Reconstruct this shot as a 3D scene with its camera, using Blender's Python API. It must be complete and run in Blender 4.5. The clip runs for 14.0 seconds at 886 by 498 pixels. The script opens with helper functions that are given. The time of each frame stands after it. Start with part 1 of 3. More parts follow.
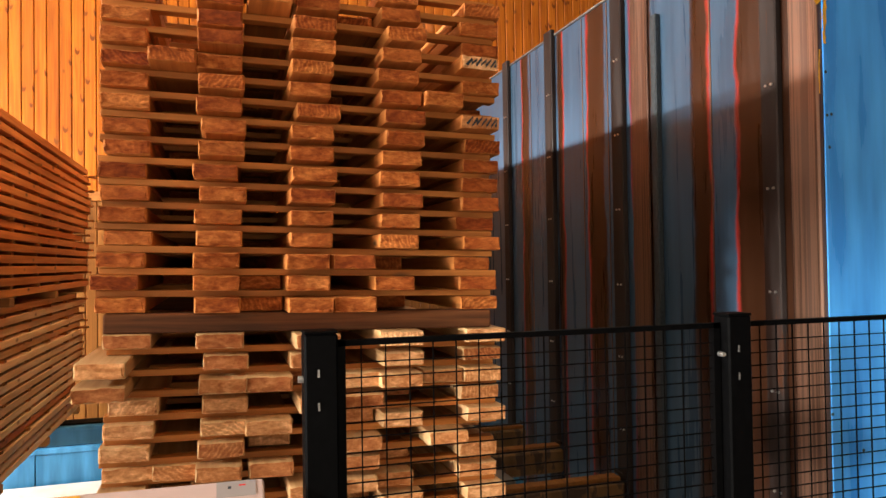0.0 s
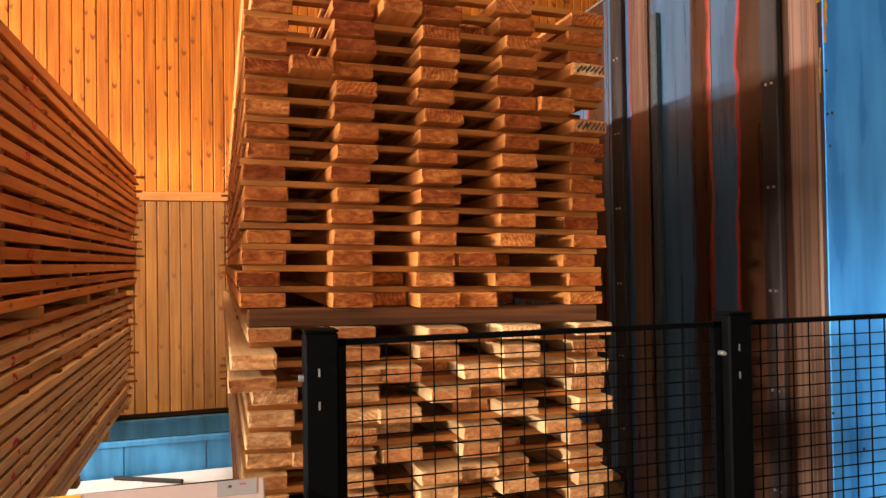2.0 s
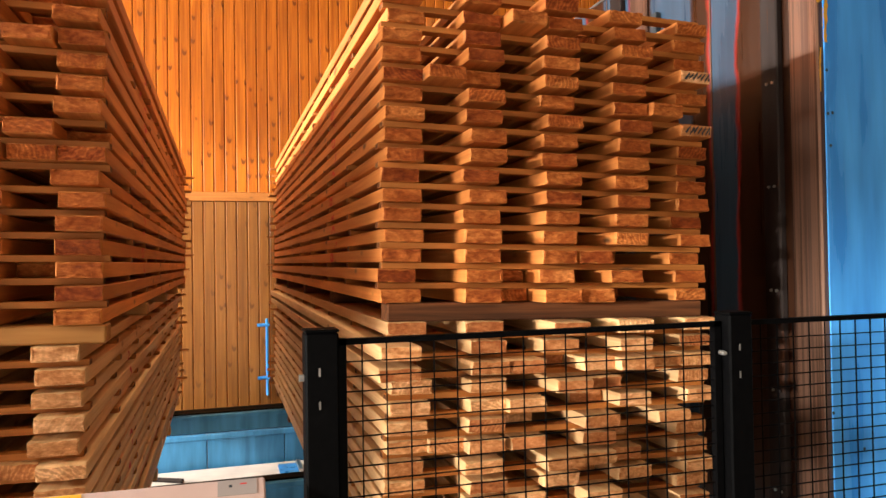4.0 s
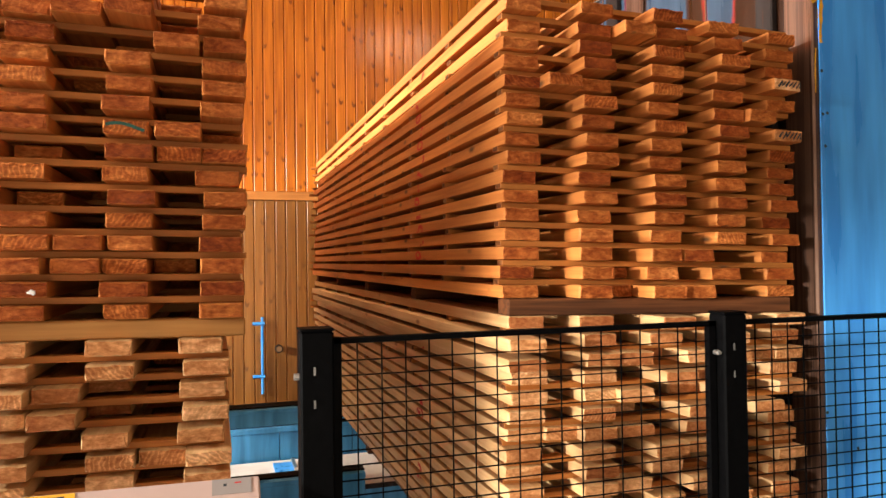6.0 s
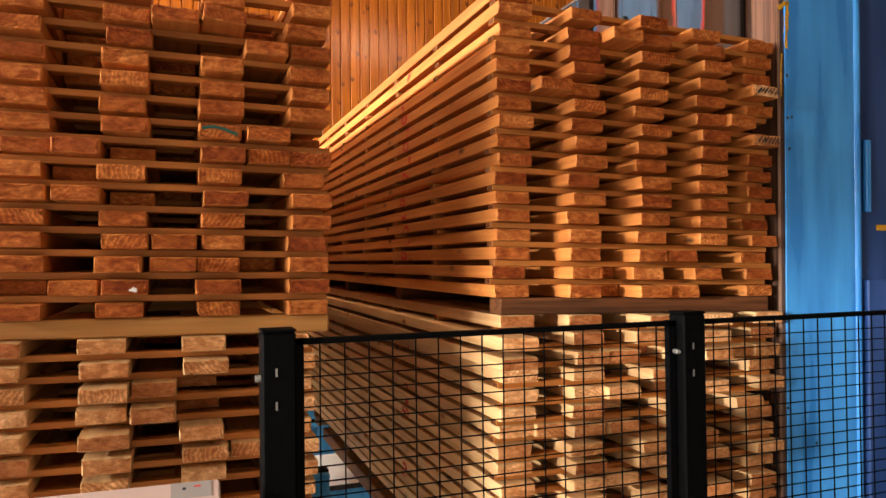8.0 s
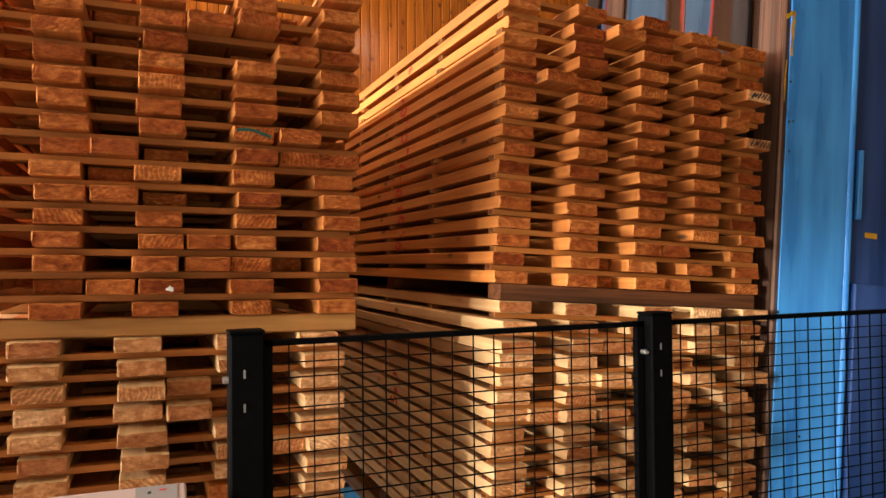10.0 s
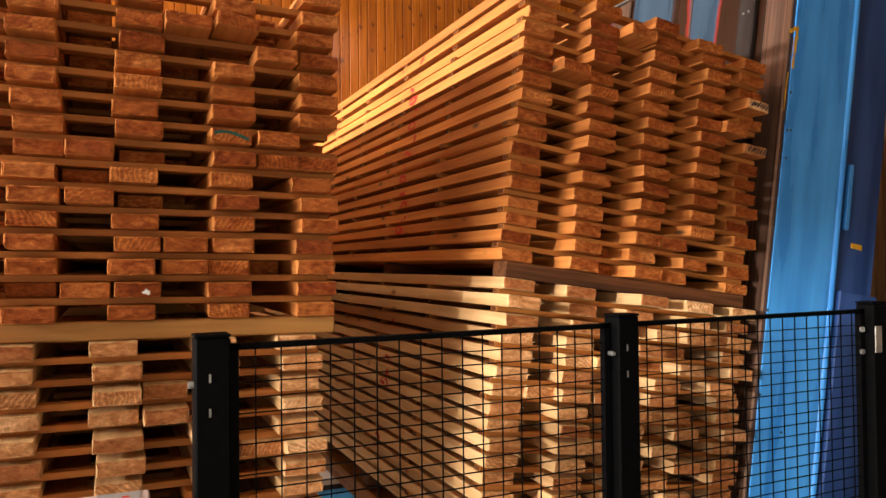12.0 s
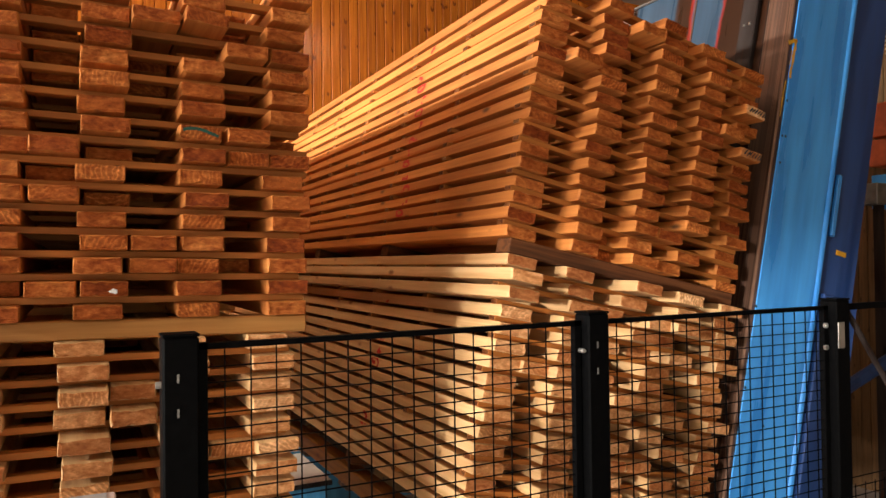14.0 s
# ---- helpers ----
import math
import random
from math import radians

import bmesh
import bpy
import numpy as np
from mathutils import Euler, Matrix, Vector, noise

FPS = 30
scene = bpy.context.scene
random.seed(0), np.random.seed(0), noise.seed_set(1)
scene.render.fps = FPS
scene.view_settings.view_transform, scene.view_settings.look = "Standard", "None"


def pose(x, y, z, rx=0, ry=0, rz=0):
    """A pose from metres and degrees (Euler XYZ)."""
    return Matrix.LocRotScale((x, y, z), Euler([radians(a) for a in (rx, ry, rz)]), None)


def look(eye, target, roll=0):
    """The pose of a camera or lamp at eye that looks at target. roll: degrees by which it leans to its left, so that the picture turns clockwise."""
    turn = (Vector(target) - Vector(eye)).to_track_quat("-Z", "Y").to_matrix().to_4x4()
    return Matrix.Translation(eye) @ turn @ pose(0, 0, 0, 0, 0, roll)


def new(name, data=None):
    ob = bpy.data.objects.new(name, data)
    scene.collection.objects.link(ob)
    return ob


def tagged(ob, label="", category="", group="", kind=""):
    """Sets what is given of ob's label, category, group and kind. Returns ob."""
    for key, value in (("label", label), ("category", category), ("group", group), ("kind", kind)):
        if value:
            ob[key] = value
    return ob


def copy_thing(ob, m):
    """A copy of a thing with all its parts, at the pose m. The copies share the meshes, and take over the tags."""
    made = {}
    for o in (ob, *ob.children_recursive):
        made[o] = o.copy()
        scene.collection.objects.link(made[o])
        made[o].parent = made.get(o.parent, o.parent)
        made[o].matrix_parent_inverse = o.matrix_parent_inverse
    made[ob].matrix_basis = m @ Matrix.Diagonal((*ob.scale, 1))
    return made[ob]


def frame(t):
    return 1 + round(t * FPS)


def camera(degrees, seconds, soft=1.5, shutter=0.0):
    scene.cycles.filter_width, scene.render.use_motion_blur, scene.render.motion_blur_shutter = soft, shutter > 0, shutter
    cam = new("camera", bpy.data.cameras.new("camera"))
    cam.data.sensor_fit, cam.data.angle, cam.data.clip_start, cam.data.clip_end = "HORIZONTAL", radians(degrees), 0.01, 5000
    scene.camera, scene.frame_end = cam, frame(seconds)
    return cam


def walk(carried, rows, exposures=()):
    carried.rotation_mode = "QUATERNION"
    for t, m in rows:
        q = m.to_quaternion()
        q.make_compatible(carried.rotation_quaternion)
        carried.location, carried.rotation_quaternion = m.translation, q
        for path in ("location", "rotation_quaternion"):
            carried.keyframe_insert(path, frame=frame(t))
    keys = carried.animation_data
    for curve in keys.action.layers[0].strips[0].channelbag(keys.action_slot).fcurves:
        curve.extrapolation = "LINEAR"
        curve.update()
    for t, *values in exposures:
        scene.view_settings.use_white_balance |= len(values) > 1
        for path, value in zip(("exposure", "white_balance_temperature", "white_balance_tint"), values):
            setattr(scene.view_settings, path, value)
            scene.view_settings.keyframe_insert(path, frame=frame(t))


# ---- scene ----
cam = camera(63.54, 14.0)
EYE = 1.55
# seconds, yaw, pitch, roll; the lens sits PIVOT metres ahead of the axis on which the camera is panned
ROWS = [
    (0, -17.34, 1.05, 0.84),
    (0.5, -17.32, 1.04, 0.87),
    (1, -17.33, 1.00, 0.85),
    (1.5, -17.33, 0.99, 0.84),
    (2, -17.31, 0.97, 0.86),
    (2.5, -17.27, 0.95, 0.85),
    (3, -17.27, 0.95, 0.86),
    (5.5, -17.37, 0.91, 0.85),
    (6, -17.62, 0.87, 0.72),
    (6.5, -18.05, 0.87, 0.74),
    (7, -18.90, 0.86, 0.75),
    (7.5, -19.58, 0.84, 0.68),
    (8, -20.32, 0.87, 0.65),
    (10.5, -22.90, 0.97, 0.47),
    (11, -23.40, 1.05, 0.45),
    (11.5, -24.36, 1.12, 0.55),
    (12, -24.87, 1.11, 0.59),
    (12.5, -25.38, 1.10, 0.62),
    (13, -25.90, 1.09, 0.65),
    (13.5, -26.53, 1.06, 0.65),
    (14, -27.00, 0.94, 0.67),
]
PIVOT, YAW0 = 0.115, -17.34


def eye_pose(yaw, pitch, roll):
    a, b = radians(yaw), radians(YAW0)
    return pose(PIVOT * (math.sin(b) - math.sin(a)), PIVOT * (math.cos(a) - math.cos(b)), EYE, 90 + pitch, roll, yaw)


walk(cam, [(t, eye_pose(yaw, pitch, roll)) for t, yaw, pitch, roll in ROWS],
     exposures=[(0.0, -0.12), (3.0, -0.10), (6.5, -0.12), (8.0, -0.28), (10.5, -0.42), (14.0, -0.44)])

# ---- world and light ----
world = bpy.data.worlds.new("world")
scene.world = world
world.use_nodes = True
wn = world.node_tree
sky = wn.nodes.new("ShaderNodeTexSky")
sky.sky_type, sky.sun_disc, sky.sun_elevation, sky.sun_rotation = "NISHITA", False, radians(8), radians(-100)
wn.links.new(sky.outputs[0], wn.nodes["Background"].inputs[0])
wn.nodes["Background"].inputs[1].default_value = 0.1
scene.view_settings.exposure = 0.0


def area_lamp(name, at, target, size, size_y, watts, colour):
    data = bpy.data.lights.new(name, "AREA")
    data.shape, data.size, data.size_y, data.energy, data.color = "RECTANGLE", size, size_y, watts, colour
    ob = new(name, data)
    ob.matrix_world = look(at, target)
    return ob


# low sun through the west door: lights what lies below the lintel's shadow
sun_data = bpy.data.lights.new("sun", "SUN")
sun_data.energy, sun_data.angle, sun_data.color = 5.0, radians(2.5), (1.0, 0.95, 0.87)
sun = new("sun", sun_data)
SUN_AZ, SUN_EL = radians(23), radians(5.0)
sun.matrix_world = look((-12, -6, 3), (-12 + math.cos(SUN_AZ), -6 + math.sin(SUN_AZ), 3 - math.tan(SUN_EL)))
# lamps for the daylight of the unseen west wall's clerestory band and door opening
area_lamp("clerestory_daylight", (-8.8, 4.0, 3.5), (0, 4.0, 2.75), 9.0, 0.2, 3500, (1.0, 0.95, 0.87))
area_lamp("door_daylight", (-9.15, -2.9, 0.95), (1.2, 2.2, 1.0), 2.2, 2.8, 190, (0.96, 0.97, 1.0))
# unseen frontal fill from the south, added to brighten board ends and flange
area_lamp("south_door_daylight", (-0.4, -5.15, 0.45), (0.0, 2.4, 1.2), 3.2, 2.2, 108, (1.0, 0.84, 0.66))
# unseen warm lamps hung under the ceiling, added as fill
FILL_LAMPS = [(-3.4, 0.4, 5.3, 30), (1.4, 0.0, 5.3, 14), (3.0, 7.0, 5.3, 50)]
for lx, ly, lz, watts in FILL_LAMPS:
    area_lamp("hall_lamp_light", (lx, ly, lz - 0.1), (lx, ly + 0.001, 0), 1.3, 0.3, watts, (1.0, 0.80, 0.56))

# unseen high-bay lamps with reflectors; the second is added to fill the aisle
HIGH_BAYS = [(-0.3, 7.9, 5.2, 350), (0.3, 4.6, 5.2, 225)]
for lx, ly, lz, watts in HIGH_BAYS:
    data = bpy.data.lights.new("high_bay_light", "SPOT")
    data.energy, data.spot_size, data.spot_blend, data.shadow_soft_size, data.color = watts, radians(76), 0.6, 0.15, (1.0, 0.80, 0.52)
    new("high_bay_light", data).matrix_world = look((lx, ly, lz), (lx, ly + 0.001, 0))


# ---- materials ----
def shader(name, rough=0.6, metal=0.0):
    m = bpy.data.materials.new(name)
    m.use_nodes = True
    nt = m.node_tree
    b = nt.nodes["Principled BSDF"]
    b.inputs["Roughness"].default_value, b.inputs["Metallic"].default_value = rough, metal
    return m, nt, b


def node(nt, kind, **values):
    n = nt.nodes.new(kind)
    for k, v in values.items():
        n.inputs[k.replace("_", " ")].default_value = v
    return n


def ramp(nt, fac, stops):
    n = nt.nodes.new("ShaderNodeValToRGB")
    el = n.color_ramp.elements
    while len(el) < len(stops):
        el.new(0.5)
    for e, (p, c) in zip(el, stops):
        e.position, e.color = p, (*c, 1)
    nt.links.new(fac, n.inputs[0])
    return n


def mix(nt, fac, a, b, how="MIX"):
    n = nt.nodes.new("ShaderNodeMix")
    n.data_type, n.blend_type = "RGBA", how
    for sock, v in ((n.inputs[0], fac), (n.inputs[6], a), (n.inputs[7], b)):
        if isinstance(v, bpy.types.NodeSocket):
            nt.links.new(v, sock)
        else:
            sock.default_value = v if isinstance(v, float) else (*v, 1)
    return n.outputs[2]


def coords(nt, scale, shift=0.0, what="Object"):
    """Object coordinates, stretched, and moved from object to object."""
    tc, mp = nt.nodes.new("ShaderNodeTexCoord"), nt.nodes.new("ShaderNodeMapping")
    mp.inputs["Scale"].default_value = scale
    nt.links.new(tc.outputs[what], mp.inputs[0])
    if shift:
        info = nt.nodes.new("ShaderNodeObjectInfo")
        mul = nt.nodes.new("ShaderNodeVectorMath")
        mul.operation = "MULTIPLY"
        nt.links.new(info.outputs["Random"], mul.inputs[0])
        mul.inputs[1].default_value = (shift, shift * 1.7, shift * 0.6)
        nt.links.new(mul.outputs[0], mp.inputs["Location"])
    return mp.outputs[0]


def bump(nt, b, height, strength, distance=0.002):
    n = node(nt, "ShaderNodeBump", Strength=strength, Distance=distance)
    nt.links.new(height, n.inputs["Height"])
    nt.links.new(n.outputs[0], b.inputs["Normal"])


def wood_side(name, light, dark, knots=(0.12, 0.05, 0.02), rough=0.62, along=1, shift=9.0, knot=0.15):
    """Sawn or planed softwood with long grain along one axis (1: y, 2: z)."""
    m, nt, b = shader(name, rough)
    b.inputs["Specular IOR Level"].default_value = 0.5 if rough < 0.4 else 0.25
    stretch = [38.0, 38.0, 38.0]
    stretch[along] = 1.3
    grain = node(nt, "ShaderNodeTexNoise", Scale=1.0, Detail=5.0, Roughness=0.6, Distortion=0.5)
    nt.links.new(coords(nt, stretch, shift), grain.inputs["Vector"])
    base = ramp(nt, grain.outputs["Fac"], [(0.3, dark), (0.62, light)])
    info = nt.nodes.new("ShaderNodeObjectInfo")
    tone = ramp(nt, info.outputs["Random"], [(0, (0.84, 0.80, 0.76)), (0.5, (1, 1, 1)), (1, (1.12, 1.12, 1.10))])
    col = mix(nt, 1.0, base.outputs[0], tone.outputs[0], "MULTIPLY")
    big = [5.0, 5.0, 5.0]
    big[along] = 0.8
    stain = node(nt, "ShaderNodeTexNoise", Scale=1.0, Detail=2.0)
    nt.links.new(coords(nt, big, shift), stain.inputs["Vector"])
    st = ramp(nt, stain.outputs["Fac"], [(0.35, (0.78, 0.74, 0.7)), (0.65, (1.05, 1.04, 1.02))])
    col = mix(nt, 1.0, col, st.outputs[0], "MULTIPLY")
    kn = [9.0, 9.0, 9.0]
    kn[along] = 3.4
    if knot > 0.15:
        kn = [7.5, 1.0, 3.6]
    vor = node(nt, "ShaderNodeTexVoronoi", Scale=1.0)
    nt.links.new(coords(nt, kn, shift), vor.inputs["Vector"])
    kr = ramp(nt, vor.outputs["Distance"], [(knot * (0.8 if knot > 0.15 else 0.35), (1, 1, 1)), (knot, (0, 0, 0))])
    fac = kr.outputs[0]
    if knot > 0.15:      # crescent knots: a dark lower rim round a paler heart
        shifted = nt.nodes.new("ShaderNodeVectorMath")
        shifted.inputs[1].default_value = (-0.05, 0, -0.2)
        nt.links.new(coords(nt, kn, shift), shifted.inputs[0])
        vor2 = node(nt, "ShaderNodeTexVoronoi", Scale=1.0)
        nt.links.new(shifted.outputs[0], vor2.inputs["Vector"])
        heart = ramp(nt, vor2.outputs["Distance"], [(knot * 0.85, (0.85, 0.85, 0.85)), (knot * 1.1, (0, 0, 0))])
        fac = mix(nt, 1.0, kr.outputs[0], heart.outputs[0], "SUBTRACT")
    col = mix(nt, fac, col, knots)
    nt.links.new(col, b.inputs["Base Color"])
    bump(nt, b, grain.outputs["Fac"], 0.35)
    return m


def wood_end(name, light, dark, torn=1.0):
    """Sawn board end: arcs of growth rings about a pith, rough saw fuzz, patches and torn fibres."""
    m, nt, b = shader(name, 0.78)
    b.inputs["Specular IOR Level"].default_value = 0.2
    info = nt.nodes.new("ShaderNodeObjectInfo")
    wave = nt.nodes.new("ShaderNodeTexWave")
    wave.wave_type, wave.rings_direction = "RINGS", "Y"
    for k, v in (("Scale", 21.0), ("Distortion", 9.0), ("Detail", 4.0), ("Detail Scale", 1.6), ("Detail Roughness", 0.6)):
        wave.inputs[k].default_value = v
    turn = nt.nodes.new("ShaderNodeMath")
    turn.operation = "MULTIPLY"
    turn.inputs[1].default_value = 211.0
    nt.links.new(info.outputs["Random"], turn.inputs[0])
    pith = nt.nodes.new("ShaderNodeCombineXYZ")
    for i, (how, reach) in enumerate((("SINE", 0.30), (None, 0), ("COSINE", 0.16))):
        if how:
            f, g = nt.nodes.new("ShaderNodeMath"), nt.nodes.new("ShaderNodeMath")
            f.operation, g.operation = how, "MULTIPLY"
            g.inputs[1].default_value = reach
            nt.links.new(turn.outputs[0], f.inputs[0])
            nt.links.new(f.outputs[0], g.inputs[0])
            nt.links.new(g.outputs[0], pith.inputs[i])
    off = nt.nodes.new("ShaderNodeVectorMath")
    nt.links.new(coords(nt, (1, 0.1, 1)), off.inputs[0])
    nt.links.new(pith.outputs[0], off.inputs[1])
    nt.links.new(off.outputs[0], wave.inputs["Vector"])
    fuzz = node(nt, "ShaderNodeTexNoise", Scale=46.0, Detail=7.0, Roughness=0.72)
    nt.links.new(coords(nt, (1, 1, 1.9), 5.0), fuzz.inputs["Vector"])
    patch = node(nt, "ShaderNodeTexNoise", Scale=15.0, Detail=3.0, Distortion=1.5)
    nt.links.new(coords(nt, (0.8, 1, 1.6), 11.0), patch.inputs["Vector"])
    # on some ends pale late-wood streaks stand out, on others the sawn face is even
    strong = nt.nodes.new("ShaderNodeMath")
    strong.operation = "FRACT"
    nt.links.new(turn.outputs[0], strong.inputs[0])
    amount = ramp(nt, strong.outputs[0], [(0.45, (0.03, 0.03, 0.03)), (0.75, (0.14, 0.14, 0.14)), (0.95, (0.55, 0.55, 0.55))])
    even = tuple(0.42 * a + 0.58 * b for a, b in zip(light, dark))
    streaks = ramp(nt, wave.outputs["Fac"], [(0.3, tuple(c * 0.85 for c in dark)), (0.6, even), (0.95, tuple(min(0.85, c * 1.4) for c in light))])
    rings = mix(nt, amount.outputs[0], even, streaks.outputs[0])
    pt = ramp(nt, patch.outputs["Fac"], [(0.34, (0.72, 0.58, 0.48)), (0.5, (1, 1, 1)), (0.66, (1.3, 1.5, 1.75))])
    fz = ramp(nt, fuzz.outputs["Fac"], [(0.32, (0.6, 0.48, 0.38)), (0.48, (1, 1, 1)), (0.6, (1.25, 1.35, 1.5)), (0.7, (1.7, 2.1, 2.7))])
    col = mix(nt, torn, mix(nt, torn, rings, pt.outputs[0], "MULTIPLY"), fz.outputs[0], "MULTIPLY")
    tone = ramp(nt, info.outputs["Random"], [(0, (0.62, 0.44, 0.34)), (0.25, (0.88, 0.76, 0.66)), (0.7, (1.05, 1.04, 1.0)), (0.92, (1.2, 1.32, 1.45)), (1, (1.3, 1.5, 1.75))])
    col = mix(nt, 1.0, col, tone.outputs[0], "MULTIPLY")
    nt.links.new(col, b.inputs["Base Color"])
    bump(nt, b, fuzz.outputs["Fac"], 0.9, 0.005)
    return m


def worn_paint(name, paint, bare, rough=0.35, amount=0.62, metal=0.0, scale=2.2, run=0.35):
    m, nt, b = shader(name, rough, metal)
    n1 = node(nt, "ShaderNodeTexNoise", Scale=scale, Detail=8.0, Roughness=0.62)
    nt.links.new(coords(nt, (1, 1, run)), n1.inputs["Vector"])
    n2 = node(nt, "ShaderNodeTexNoise", Scale=9.0, Detail=5.0)
    nt.links.new(coords(nt, (1, 1, 0.12)), n2.inputs["Vector"])
    streak = ramp(nt, n2.outputs["Fac"], [(0.35, tuple(c * 0.75 for c in paint)), (0.65, tuple(min(1, c * 1.2 + 0.02) for c in paint))])
    chips = ramp(nt, n1.outputs["Fac"], [(amount, (0, 0, 0)), (amount + 0.03, (1, 1, 1))])
    nt.links.new(mix(nt, chips.outputs[0], streak.outputs[0], bare), b.inputs["Base Color"])
    rr = ramp(nt, n2.outputs["Fac"], [(0.3, (rough * 0.7,) * 3), (0.7, (min(1, rough * 1.5),) * 3)])
    nt.links.new(rr.outputs[0], b.inputs["Roughness"])
    bump(nt, b, n1.outputs["Fac"], 0.12)
    return m


def plain(name, colour, rough=0.5, metal=0.0, vary=0.25, scale=14.0):
    m, nt, b = shader(name, rough, metal)
    n = node(nt, "ShaderNodeTexNoise", Scale=scale, Detail=5.0)
    nt.links.new(coords(nt, (1, 1, 1)), n.inputs["Vector"])
    r = ramp(nt, n.outputs["Fac"], [(0.3, tuple(c * (1 - vary) for c in colour)), (0.7, tuple(min(1, c * (1 + vary)) for c in colour))])
    nt.links.new(r.outputs[0], b.inputs["Base Color"])
    bump(nt, b, n.outputs["Fac"], 0.08)
    return m


BOARD_SIDE = wood_side("sawn_board_side", (0.66, 0.25, 0.062), (0.47, 0.145, 0.032))
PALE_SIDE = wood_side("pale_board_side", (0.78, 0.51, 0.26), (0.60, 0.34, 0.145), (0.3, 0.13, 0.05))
BOARD_END = wood_end("sawn_board_end", (0.43, 0.125, 0.025), (0.31, 0.073, 0.012))
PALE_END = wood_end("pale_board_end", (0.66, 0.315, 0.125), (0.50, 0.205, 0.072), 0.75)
STICKER = wood_side("sticker_wood", (0.48, 0.18, 0.04), (0.33, 0.11, 0.022), along=0)
BOLSTER = wood_side("bolster_wood", (0.16, 0.058, 0.02), (0.05, 0.018, 0.007), rough=0.8, along=0)
PALE_BOLSTER = wood_side("pale_bolster_wood", (0.44, 0.21, 0.06), (0.31, 0.135, 0.035), along=0)
BEARER = wood_side("bearer_wood", (0.26, 0.11, 0.024), (0.17, 0.065, 0.014))
# browner boards below the batten; their colour also holds the wall's dimming there
LOW_PANELLING = wood_side("dimmed_varnished_panelling", (0.35, 0.145, 0.036), (0.23, 0.085, 0.019), (0.17, 0.062, 0.016), 0.28, along=2, shift=23.0, knot=0.24)
PANELLING = wood_side("varnished_panelling", (0.60, 0.175, 0.015), (0.38, 0.086, 0.007), (0.20, 0.048, 0.007), 0.27, along=2, shift=23.0, knot=0.24)
BLUE = worn_paint("blue_machine_paint", (0.05, 0.335, 0.98), (0.10, 0.34, 0.72), 0.3, 0.60, 0.0, 1.6, 0.22)
NAVY = worn_paint("navy_plate_paint", (0.006, 0.047, 0.20), (0.008, 0.03, 0.09), 0.45, 0.75)
STEEL_BLUE = worn_paint("cabinet_blue_paint", (0.035, 0.23, 0.46), (0.02, 0.03, 0.04), 0.4, 0.78)
RUST = worn_paint("rubbed_steel", (0.085, 0.038, 0.022), (0.17, 0.09, 0.058), 0.34, 0.5, 0.45, 90.0, 0.006)
DARK_STEEL = worn_paint("dark_rib_steel", (0.016, 0.008, 0.006), (0.06, 0.024, 0.013), 0.6, 0.62, 0.0, 8.0, 0.1)
def matt(m):
    m.node_tree.nodes["Principled BSDF"].inputs["Specular IOR Level"].default_value = 0.025
    return m


matt(DARK_STEEL)
DARK_STEEL.node_tree.nodes["Principled BSDF"].inputs["Specular IOR Level"].default_value = 0.15
GREY_STEEL = plain("grey_steel", (0.20, 0.19, 0.18), 0.45, 0.6)
BLACK = matt(plain("black_powder_coat", (0.002, 0.002, 0.0022), 0.5, 0.0, 0.3, 60.0))
ZINC = plain("zinc", (0.62, 0.62, 0.6), 0.3, 0.9)
CREAM = plain("cream_enamel", (0.46, 0.33, 0.295), 0.45, 0.0, 0.06, 5.0)
WHITE = matt(plain("white_sheet", (0.72, 0.68, 0.64), 0.8, 0.0, 0.1, 4.0))
YELLOW = plain("yellow_marking", (0.75, 0.38, 0.02), 0.5, 0.0, 0.2)
LABEL = plain("grey_label", (0.27, 0.235, 0.225), 0.5, 0.0, 0.05)
RED = plain("red_crayon", (0.50, 0.012, 0.010), 0.7, 0.0, 0.3, 80.0)
GREEN = plain("green_crayon", (0.012, 0.075, 0.055), 0.7, 0.0, 0.3, 60.0)
INK = plain("dark_stain", (0.02, 0.028, 0.035), 0.7, 0.0, 0.4, 60.0)
CONCRETE = plain("concrete", (0.36, 0.33, 0.30), 0.85, 0.0, 0.3, 3.0)
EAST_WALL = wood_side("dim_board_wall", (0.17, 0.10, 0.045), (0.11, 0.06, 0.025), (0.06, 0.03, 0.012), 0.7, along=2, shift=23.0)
PLASTER = plain("hall_wall_paint", (0.36, 0.30, 0.24), 0.8, 0.0, 0.12, 2.0)
ORANGE = plain("orange_lacquer", (0.45, 0.08, 0.02), 0.5, 0.0, 0.2)
OCHRE = worn_paint("worn_ochre_paint", (0.16, 0.078, 0.018), (0.05, 0.025, 0.013), 0.55, 0.5, 0.0, 9.0)
RESIN = plain("pale_wax_spot", (0.85, 0.8, 0.78), 0.3)


